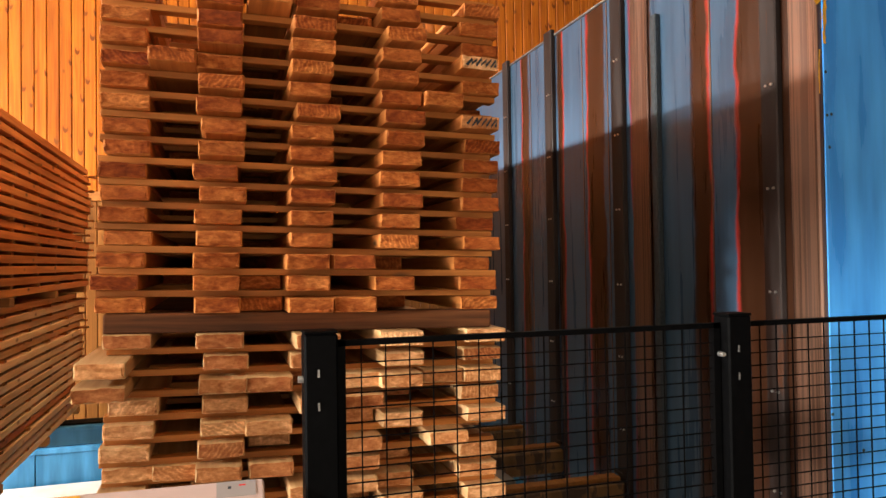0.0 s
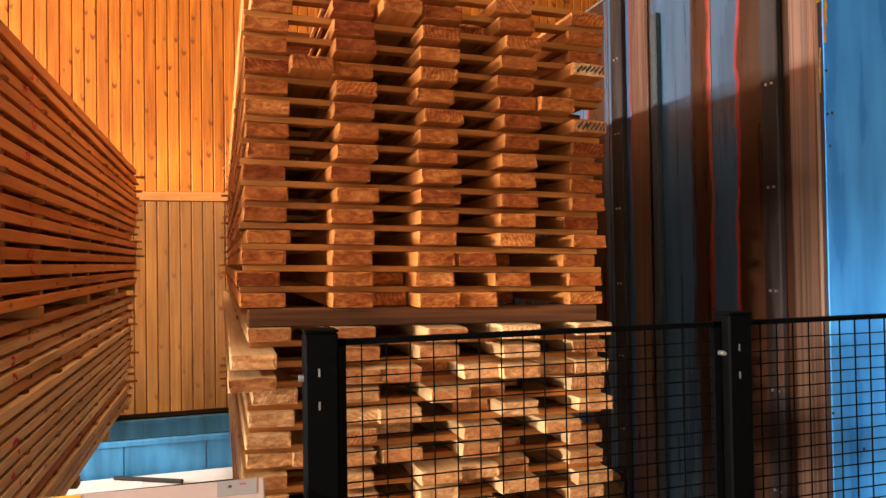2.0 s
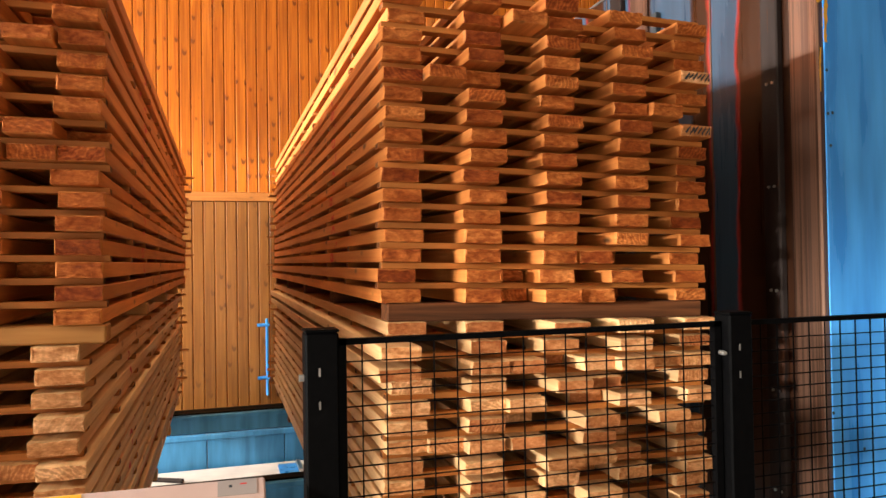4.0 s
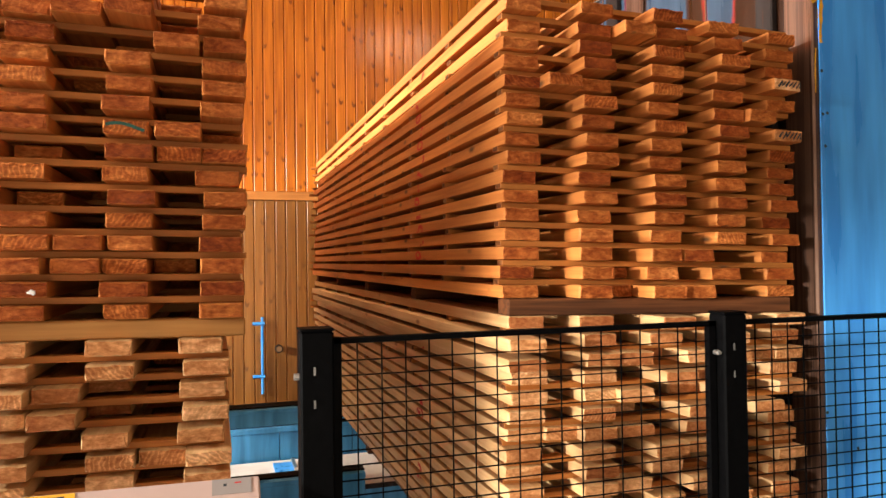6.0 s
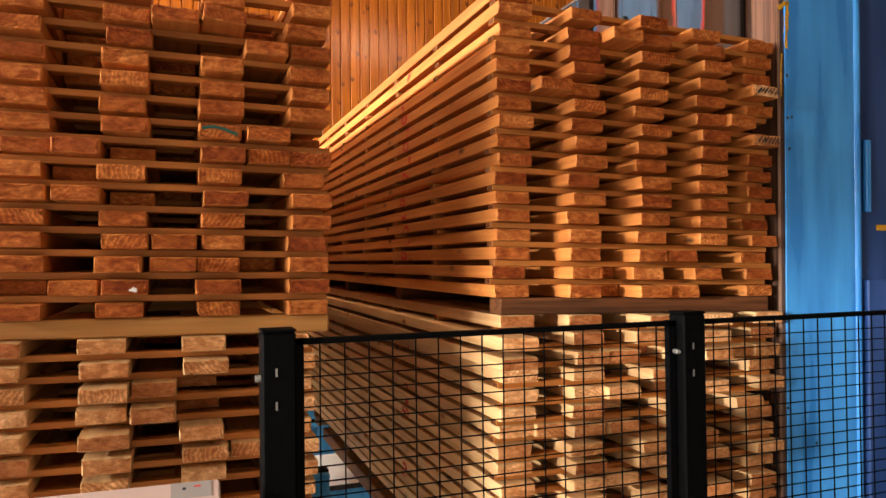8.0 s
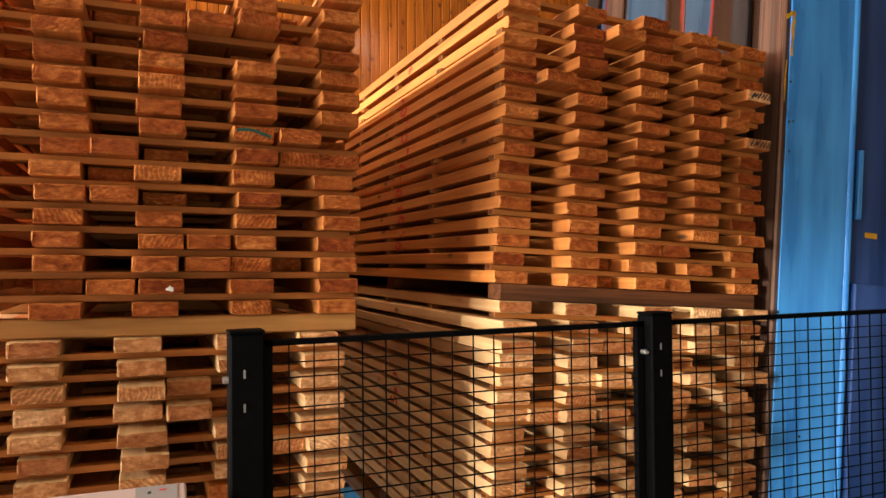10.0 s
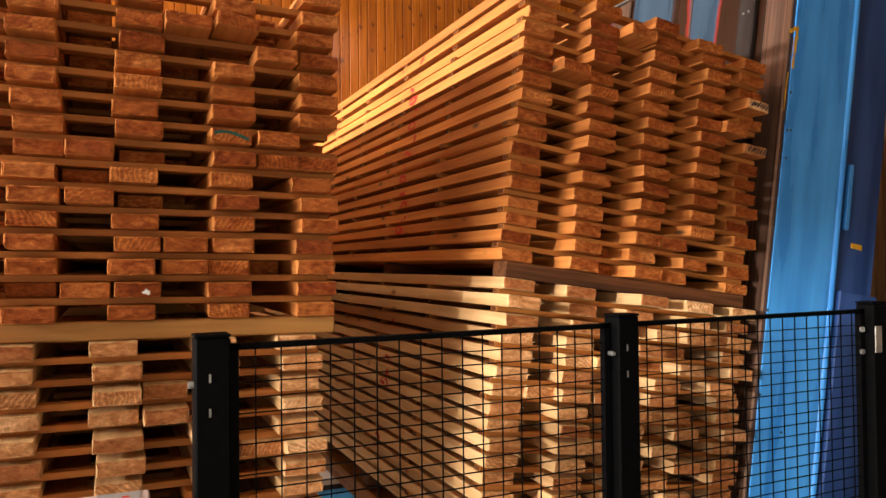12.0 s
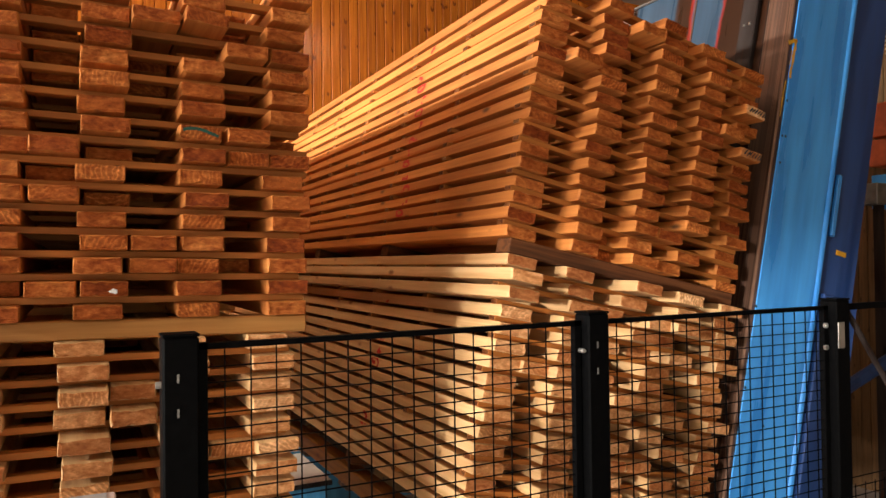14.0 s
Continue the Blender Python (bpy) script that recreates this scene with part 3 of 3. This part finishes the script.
part("end_flange", box_bm(PLATE_X + 0.026, PLATE_X + 0.452, 2.401, 2.409, HOIST_LOW, HOIST_TOP + 0.06, 0.002), BLUE, hoist, "bright blue painted end flange, scratched")
part("corner_tube", cyl_bm((PLATE_X + 0.452, 2.415, HOIST_LOW), (PLATE_X + 0.452, 2.415, HOIST_TOP + 0.06), 0.024, 14), BLUE, hoist)
side = part("side_plate", box_bm(PLATE_X + 0.462, PLATE_X + 0.79, 2.43, 2.45, HOIST_LOW, HOIST_TOP - 0.1, 0.004), NAVY, hoist, "dark navy side plate")
part("hinge_strip", box_bm(PLATE_X + 0.515, PLATE_X + 0.545, 2.405, 2.429, 1.75, 2.086, 0.005), BLUE, side)
part("warning_label", box_bm(PLATE_X + 0.60, PLATE_X + 0.68, 2.424, 2.429, 1.668, 1.694), YELLOW, side)
part("lower_box", box_bm(PLATE_X + 0.50, PLATE_X + 0.78, 2.39, 2.429, -0.3, 1.44, 0.006), NAVY, side)
bm = bmesh.new()
pr = random.Random(5)


def brush_stroke(pts, half):
    """A ragged paint stroke along points (x, z) on the flange."""
    last = None
    for i in range(len(pts) - 1):
        for k in range(6):
            f = k / 5
            x, z = pts[i][0] + (pts[i + 1][0] - pts[i][0]) * f, pts[i][1] + (pts[i + 1][1] - pts[i][1]) * f
            dx, dz = pts[i + 1][0] - pts[i][0], pts[i + 1][1] - pts[i][1]
            ln = math.hypot(dx, dz)
            w0, w1 = half * pr.uniform(0.5, 1.2), half * pr.uniform(0.5, 1.2)
            pair = (bm.verts.new((PLATE_X + x - dz / ln * w0, 2.4002, z + dx / ln * w0)), bm.verts.new((PLATE_X + x + dz / ln * w1, 2.4002, z - dx / ln * w1)))
            if last:
                bm.faces.new((last[0], last[1], pair[1], pair[0]))
            last = pair


brush_stroke(((-0.012, 2.628), (0.03, 2.655), (0.042, 2.66), (0.037, 2.58), (0.032, 2.50), (0.030, 2.455)), 0.010)
brush_stroke(((0.020, 2.60), (0.018, 2.52)), 0.003)
brush_stroke(((0.006, 2.43), (0.002, 2.36), (0.001, 2.24)), 0.004)
part("paint_mark", bm, YELLOW, hoist, "yellow paint stroke")
for hx, hz in ((0.035, 2.335), (0.037, 2.15), (0.061, 2.155), (0.047, 2.014), (0.028, 0.885), (0.024, 1.28), (0.19, 0.72)):
    part("hole", cyl_bm((PLATE_X + hx, 2.4005, hz), (PLATE_X + hx, 2.3995, hz), 0.007, 8), INK, hoist)
# lifting forks that carry the packs, ochre paint worn to steel, and the timber bearer across their tips
forks = thing("lift_forks", "worn ochre lifting forks with a timber bearer across the tips", "lifting forks")
for fy in (2.95, 4.06, 4.90, 5.58, 6.9):
    fork = part("fork", box_bm(1.24, PLATE_X - 0.004, fy - 0.075, fy + 0.075, -0.02, 0.150, 0.012), OCHRE, forks)
    part("wear_strip", box_bm(1.26, PLATE_X - 0.02, fy - 0.045, fy + 0.045, 0.151, 0.178, 0.004), BEARER, fork)
    part("heel", box_bm(PLATE_X - 0.012, PLATE_X - 0.003, fy - 0.05, fy + 0.05, 0.1785, 0.20, 0.006), DARK_STEEL, fork)
part("bearer", box_bm(1.12, 1.236, 2.5, 5.9, 0.085, 0.1775, 0.006), BEARER, forks, "long brown timber bearer")
gear = part("gear_box", box_bm(1.52, 1.82, 4.30, 4.55, -0.06, 0.14, 0.015), GREY_STEEL, forks, "grey-blue gear box between the forks")
for gz in (0.02, 0.08):
    part("bolt", cyl_bm((1.62, 4.299, gz), (1.62, 4.285, gz), 0.014, 8), ZINC, gear)
part("cross_tube", cyl_bm((1.78, 2.8, 0.02), (1.78, 7.0, 0.02), 0.035, 10), DARK_STEEL, forks)

# ---- chain conveyor under the stacks ----
for cy in (2.9, 3.85, 4.75, 7.05):
    conv = thing("chain_conveyor", "blue steel chain conveyor beam carrying lumber packs", "conveyor", (0, cy, 0), "chain conveyor beams")
    part("beam", box_bm(-6.0, 0.93, -0.07, 0.07, -0.005, 0.165, 0.008), STEEL_BLUE, conv)
    part("chain", box_bm(-6.0, 0.93, -0.055, 0.055, 0.166, 0.178, 0.003), BLACK, conv)
    part("edge_rail", box_bm(-6.0, 0.93, -0.085, -0.0705, 0.125, 0.160, 0.004), STEEL_BLUE, conv)
    for lx in (-5.0, -2.6, 0.87):
        part("leg", box_bm(lx - 0.06, lx + 0.06, -0.06, 0.06, LOW, -0.006, 0.006), STEEL_BLUE, conv)

# ---- safety fence ----
FY, FTOP = 1.45, 1.412
POSTS = (0.192, 1.182, 2.142)
fence = thing("safety_fence", "black steel machine guard fence with wire mesh panels", "fence")
for px_ in POSTS:
    bm = box_bm(px_ - 0.036, px_ + 0.030, FY - 0.035, FY + 0.022, 0, FTOP, 0.004)
    post = part("post", bm, BLACK, fence)
    part("cap", box_bm(px_ - 0.037, px_ + 0.031, FY - 0.036, FY + 0.023, FTOP, FTOP + 0.006, 0.002), BLACK, post)
    for sz in (1.335, 1.27):
        part("slot", box_bm(px_ - 0.0105, px_ - 0.0065, FY - 0.0365, FY - 0.0352, sz - 0.008, sz + 0.008), GREY_STEEL, post)
    part("foot_plate", box_bm(px_ - 0.07, px_ + 0.07, FY - 0.07, FY + 0.07, 0.0, 0.012, 0.002), BLACK, post)
for x0, x1 in zip(POSTS, POSTS[1:]):
    a, b = x0 + 0.031, x1 - 0.040
    bm = bmesh.new()
    for q in ((a, b, FTOP - 0.029, FTOP - 0.017), (a, b, 0.1, 0.118), (a, a + 0.018, 0.1, FTOP - 0.016), (b - 0.018, b, 0.1, FTOP - 0.016)):
        box_bm(q[0], q[1], FY - 0.009, FY + 0.009, q[2], q[3], 0, bm)
    panel = part("mesh_panel", bm, BLACK, fence)
    n = round((b - a) / 0.0505)
    bm = bmesh.new()
    for i in range(1, n):
        x = a + (b - a) * i / n
        box_bm(x - 0.0013, x + 0.0013, FY - 0.004, FY - 0.0014, 0.11, FTOP - 0.02, 0, bm)
    z = FTOP - 0.034 - 0.0305
    while z > 0.12:
        box_bm(a, b, FY - 0.0013, FY + 0.0013, z - 0.0013, z + 0.0013, 0, bm)
        z -= 0.0305
    part("wire_mesh", bm, BLACK, panel)
    for x in (b - 0.006,) if x1 == POSTS[1] else ():
        bm = cyl_bm((x, FY - 0.012, 1.322), (x, FY - 0.026, 1.322), 0.006, 8)
        cyl_bm((x, FY - 0.026, 1.322), (x, FY - 0.032, 1.322), 0.0045, 6, bm)
        part("screw", bm, ZINC, panel)
lone = cyl_bm((POSTS[0] - 0.036, FY - 0.01, 1.322), (POSTS[0] - 0.046, FY - 0.01, 1.322), 0.007, 8)
part("screw", lone, ZINC, fence)
# hinge and the gate beyond the last post
gate = thing("fence_gate", "black steel fence gate with a diagonal brace", "gate", (0, 0, 0))
g0, g1 = POSTS[2] + 0.039, POSTS[2] + 0.95
bm = bmesh.new()
for q in ((g0, g1, FTOP - 0.034, FTOP - 0.014), (g0, g1, 0.1, 0.12), (g0, g0 + 0.02, 0.1, FTOP - 0.014), (g1 - 0.02, g1, 0.1, FTOP - 0.014)):
    box_bm(q[0], q[1], FY - 0.01, FY + 0.01, q[2], q[3], 0, bm)
part("gate_frame", bm, BLACK, gate)
bm = bmesh.new()
for i in range(1, 18):
    x = g0 + (g1 - g0) * i / 18
    box_bm(x - 0.0013, x + 0.0013, FY - 0.004, FY - 0.0014, 0.11, 0.82, 0, bm)
for i in range(24):
    box_bm(g0, g1, FY - 0.0013, FY + 0.0013, 0.14 + i * 0.0305 - 0.0013, 0.14 + i * 0.0305 + 0.0013, 0, bm)
part("wire_mesh", bm, BLACK, gate)
part("brace", cyl_bm((g0 + 0.03, FY, FTOP - 0.04), (g0 + 0.42, FY, 0.9), 0.009, 8), DARK_STEEL, gate)
for hz in (1.335, 1.267):
    part("hinge_bolt", cyl_bm((POSTS[2] - 0.058, FY - 0.010, hz), (POSTS[2] - 0.058, FY - 0.018, hz), 0.008, 10), ZINC, gate)
part("hinge_plate", box_bm(POSTS[2] - 0.034, POSTS[2] - 0.004, FY - 0.040, FY - 0.0362, 1.265, 1.345, 0.001), ZINC, gate)

# ---- control desk ----
desk = thing("control_desk", "cream enamelled control desk with a sloped top and labels", "control desk", (0.077, 1.405, 1.147))
desk.rotation_euler = (0, radians(0.6), 0)
bm = bmesh.new()
prof = ((0.0, 0.0), (0.0, -0.24), (-0.13, -0.24), (-0.135, -0.135), (-0.12, -0.116))
va = [bm.verts.new((0, y, z)) for y, z in prof]
vb = [bm.verts.new((-1.1, y, z)) for y, z in prof]
bm.faces.new(va), bm.faces.new(vb)
for i in range(len(prof)):
    j = (i + 1) % len(prof)
    bm.faces.new((va[i], va[j], vb[j], vb[i]))
bmesh.ops.bevel(bm, geom=list(bm.edges), offset=0.004, segments=2, profile=0.5, affect="EDGES")
part("housing", bm, CREAM, desk)
part("pedestal", box_bm(-0.72, -0.60, -0.11, -0.02, -1.135, -0.241, 0.006), GREY_STEEL, desk)
part("foot_plate", box_bm(-0.80, -0.52, -0.18, 0.03, -1.147, -1.136, 0.003), GREY_STEEL, desk)


def on_slope(name, x0, x1, d0, d1, lift, mat, parent, label=""):
    """A thin plate on the desk's slope, between two distances from its upper edge."""
    down = Vector((0, -0.30, -0.29)).normalized()
    nrm = Vector((0, -0.29, 0.30)).normalized()
    bm = bmesh.new()
    vs = []
    for h in (0.0005, lift):
        for x, d in ((x0, d0), (x1, d0), (x1, d1), (x0, d1)):
            vs.append(bm.verts.new(Vector((x, 0, 0)) + down * d + nrm * h))
    for f in ((0, 1, 2, 3), (4, 5, 6, 7), (0, 1, 5, 4), (1, 2, 6, 5), (2, 3, 7, 6), (3, 0, 4, 7)):
        bm.faces.new([vs[i] for i in f])
    return part(name, bm, mat, parent, label)


tag = on_slope("label", -0.086, -0.016, 0.003, 0.034, 0.0015, LABEL, desk, "grey label with a red bar")
on_slope("print_bar", -0.046, -0.034, 0.011, 0.0135, 0.002, RED, tag)
on_slope("print_bar", -0.066, -0.060, 0.013, 0.018, 0.002, INK, tag)
tag = on_slope("label", -0.41, -0.315, 0.004, 0.034, 0.0015, YELLOW, desk, "yellow label with a dark bar")
on_slope("print_bar", -0.40, -0.332, 0.009, 0.018, 0.002, INK, tag)

# ---- machines along the panelled wall ----
bench = thing("wall_cabinet", "blue steel machine cabinets with dark joints along the wall", "cabinet", (0, 0, 0))
for i in range(9):
    x0 = -3.6 + i * 0.86
    part("upper_panel", box_bm(x0, x0 + 0.852, 8.6, 8.78, -0.34, -0.13, 0.006), STEEL_BLUE, bench)
    part("door", box_bm(x0, x0 + 0.852, 8.58, 8.78, LOW + 0.1, -0.375, 0.006), STEEL_BLUE, bench)
part("top", box_bm(-3.65, 4.2, 8.56, 8.66, -0.129, -0.10, 0.004), BLACK, bench)
part("joint", box_bm(-3.65, 4.2, 8.62, 8.77, -0.374, -0.341), BLACK, bench)
part("ledge", box_bm(-3.65, 4.2, 8.555, 8.579, -0.435, -0.378, 0.006), STEEL_BLUE, bench)
table = thing("work_table", "low blue work table with a pale top", "table", (0, 0, 0))
part("tabletop", box_bm(-3.0, 2.4, 7.32, 8.52, -0.78, -0.75, 0.004), WHITE, table)
part("lip", box_bm(-3.0, 2.4, 7.295, 7.319, -0.80, -0.752, 0.003), DARK_STEEL, table)
part("front_panel", box_bm(-2.95, 2.35, 7.36, 7.39, -1.5, -0.785, 0.003), STEEL_BLUE, table)
for tx in (-2.9, -0.3, 2.3):
    part("leg", box_bm(tx - 0.04, tx + 0.04, 8.1, 8.18, LOW, -0.781, 0.003), DARK_STEEL, table)
tray = thing("tray", "blue and silver tray on the work table", "tray", (0.70, 8.15, -0.749))
part("base", box_bm(-0.10, 0.14, -0.2, 0.2, 0, 0.02, 0.004), BLUE, tray)
part("rim", box_bm(0.10, 0.14, -0.2, 0.2, 0.021, 0.06, 0.004), ZINC, tray)
bar = thing("steel_bar", "dark steel bar lying across the work table", "bar", (-0.75, 8.25, -0.75))
part("rod", cyl_bm((-0.35, 0.18, 0.025), (0.35, -0.2, 0.025), 0.025, 8), DARK_STEEL, bar)
sheet = thing("paper_sheet", "pale blue-white sheet on the work table", "sheet", (-1.2, 8.2, -0.75))
part("sheet", box_bm(-0.35, 0.4, -0.18, 0.2, 0.001, 0.006), WHITE, sheet)
pipe = thing("wall_pipe", "thin blue vertical pipe with fittings on the panelled wall", "pipe", (0.55, 9.24, 0))
part("tube", cyl_bm((0, 0, -0.1), (0, 0, 0.86), 0.018, 8), BLUE, pipe)
for pz in (0.12, 0.78):
    part("fitting", cyl_bm((-0.12, 0, pz), (0.03, 0, pz), 0.022, 8), BLUE, pipe)
work_lamp = thing("work_lamp", "small round work lamp with a glowing warm lens", "lamp", (0.75, 9.17, 0.46))
part("shade", cyl_bm((0, 0.09, 0), (0, 0.0, 0), 0.05, 14), DARK_STEEL, work_lamp)
GLOW, gnt, gb = shader("warm_lens")
gb.inputs["Emission Color"].default_value, gb.inputs["Emission Strength"].default_value = (1, 0.45, 0.12, 1), 0.12
gb.inputs["Base Color"].default_value = (0.12, 0.06, 0.03, 1)
part("lens", cyl_bm((0, -0.001, 0), (0, -0.006, 0), 0.035, 14), GLOW, work_lamp)

# ---- far side beyond the hoist ----
crate = thing("junction_box", "grey and light blue junction box on a steel stand", "box", (6.05, 3.7, 0))
part("box", box_bm(-0.1, 0.06, -0.05, 0.1, 1.98, 2.16, 0.006), GREY_STEEL, crate)
part("cover", box_bm(0.061, 0.25, -0.07, 0.1, 1.95, 2.24, 0.006), BLUE, crate)
part("stand", box_bm(-0.02, 0.04, -0.02, 0.04, LOW, 1.979), DARK_STEEL, crate)
beam = thing("orange_cabinet", "dull orange machine cabinet in shadow", "cabinet", (7.45, 4.2, 0))
part("upper", box_bm(-0.2, 0.5, -0.2, 0.3, 2.75, 3.1, 0.01), ORANGE, beam)
part("lower", box_bm(-0.25, 0.55, -0.25, 0.3, 2.45, 2.72, 0.01), ORANGE, beam)
part("stand", box_bm(0.0, 0.3, -0.1, 0.2, LOW, 2.449), DARK_STEEL, beam)
hose = thing("hose_coil", "steel spiral hose hanging from the ceiling", "hose", (5.95, 3.5, 0))
part("drop", cyl_bm((0, 0, 3.5), (0, 0, TOP), 0.012, 8), NAVY, hose)
bm = bmesh.new()
turns, ring = 9, 10
for i in range(turns * ring):
    a0, a1 = 2 * math.pi * i / ring, 2 * math.pi * (i + 1) / ring
    cyl_bm((0.045 * math.cos(a0), 0.045 * math.sin(a0), 3.5 - 0.035 * i / ring), (0.045 * math.cos(a1), 0.045 * math.sin(a1), 3.5 - 0.035 * (i + 1) / ring), 0.009, 6, bm)
part("spiral", bm, ZINC, hose, "shiny steel spiral")
strut = thing("blue_strut", "blue steel strut running up from the floor", "strut", (5.2, 3.4, 0))
part("tube", cyl_bm((-0.3, 0.1, 0.42), (2.2, 0.1, 1.22), 0.05, 10), NAVY, strut)
part("stand", box_bm(2.1, 2.2, 0.05, 0.15, LOW, 1.16, 0.005), NAVY, strut)

# ---- panelling boards on the far wall ----
PLANK = 0.1315
me_up = to_mesh("plank", box_bm(-PLANK / 2 + 0.004, PLANK / 2 - 0.004, -0.0, 0.027, 2.446, TOP, 0.008), PANELLING)
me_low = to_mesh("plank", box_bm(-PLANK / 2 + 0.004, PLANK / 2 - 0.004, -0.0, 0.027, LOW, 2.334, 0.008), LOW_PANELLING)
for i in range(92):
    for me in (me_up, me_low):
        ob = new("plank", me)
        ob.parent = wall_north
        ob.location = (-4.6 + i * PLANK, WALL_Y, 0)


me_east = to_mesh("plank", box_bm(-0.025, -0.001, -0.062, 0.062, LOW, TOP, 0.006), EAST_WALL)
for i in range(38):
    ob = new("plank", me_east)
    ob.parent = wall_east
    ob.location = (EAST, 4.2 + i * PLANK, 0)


# ---- what moves ----
PIVOT_X, PIVOT_Z = 2.838, -0.828
# seconds, degrees by which the hoist leans back
TILT = [(0.0, 0), (7.2, 0), (7.6, 0.15), (8.0, 0.85), (8.5, 1.8), (9.0, 2.85), (9.5, 3.9), (10.0, 4.95), (10.5, 5.96), (11.0, 6.68), (11.5, 8.34), (12.0, 9.37), (12.5, 10.48), (13.0, 11.63), (13.5, 12.59), (14.0, 13.24)]
# seconds, place along the conveyor, lift, lean of the packs on the forks
PACK_RIGHT = [(0.0, 0.0, 0, 0), (0.5, 0.099, 0, 0), (1.0, 0.206, 0, 0), (1.5, 0.311, 0, 0), (2.0, 0.425, 0, 0), (2.5, 0.535, 0, 0), (3.0, 0.65, 0, 0), (3.6, 0.79, 0, 0), (4.2, 0.93, 0, 0), (4.8, 1.068, 0, 0), (5.5, 1.230, 0, 0), (6.0, 1.346, 0, 0), (6.25, 1.399, 0, 0), (6.5, 1.435, 0, 0), (6.8, 1.449, 0, 0), (8.0, 1.455, 0, 0), (8.4, 1.459, 0, 0),
              (8.9, 1.472, 0.010, 0.55), (9.4, 1.491, 0.024, 1.25), (10.0, 1.517, 0.043, 2.25), (10.5, 1.535, 0.058, 3.07), (11.0, 1.544, 0.074, 3.72), (11.5, 1.557, 0.102, 5.42), (12.0, 1.572, 0.121, 6.47), (12.5, 1.583, 0.142, 7.69), (13.0, 1.597, 0.163, 8.83), (13.5, 1.608, 0.184, 9.94), (14.0, 1.615, 0.195, 10.71)]
SLIDE_LEFT = [(0.0, -1.205), (3.0, -0.563), (5.5, -0.007), (6.0, 0.090), (6.5, 0.188), (7.0, 0.296), (7.5, 0.398), (8.0, 0.480), (8.6, 0.562), (9.3, 0.632), (10.0, 0.678), (10.5, 0.696), (11.0, 0.709), (11.5, 0.712), (14.0, 0.712)]


def leaning(x, z, degrees):
    """The standing lean of a stack about a point of its front."""
    return pose(x, 0, z) @ pose(0, 0, 0, 0, degrees, 0) @ pose(-x, 0, -z)


def tilt_pose(angle):
    return pose(PIVOT_X, 0, PIVOT_Z) @ pose(0, 0, 0, 0, angle, 0) @ pose(-PIVOT_X, 0, -PIVOT_Z)


def motions():
    walk(hoist, [(t, tilt_pose(a)) for t, a in TILT])
    for pack in packs_right:
        walk(pack, [(t, pose(x, FRONT, z, 0, a, 0) @ leaning(0.28, 1.5, 1.3)) for t, x, z, a in PACK_RIGHT])
    loaded = [r for r in PACK_RIGHT if r[0] >= 8.4]
    rest = pose(loaded[0][1], 0, 0).inverted()
    walk(forks, [(0.0, pose(0, 0, 0))] + [(t, pose(x, 0, z, 0, a, 0) @ rest) for t, x, z, a in loaded])
    shift = -(LEFT_X + 9 * 0.14)
    for pack in packs_left:
        walk(pack, [(t, pose(s + shift, FRONT, 0) @ leaning(-0.22, 1.5, 0.9)) for t, s in SLIDE_LEFT])


motions()
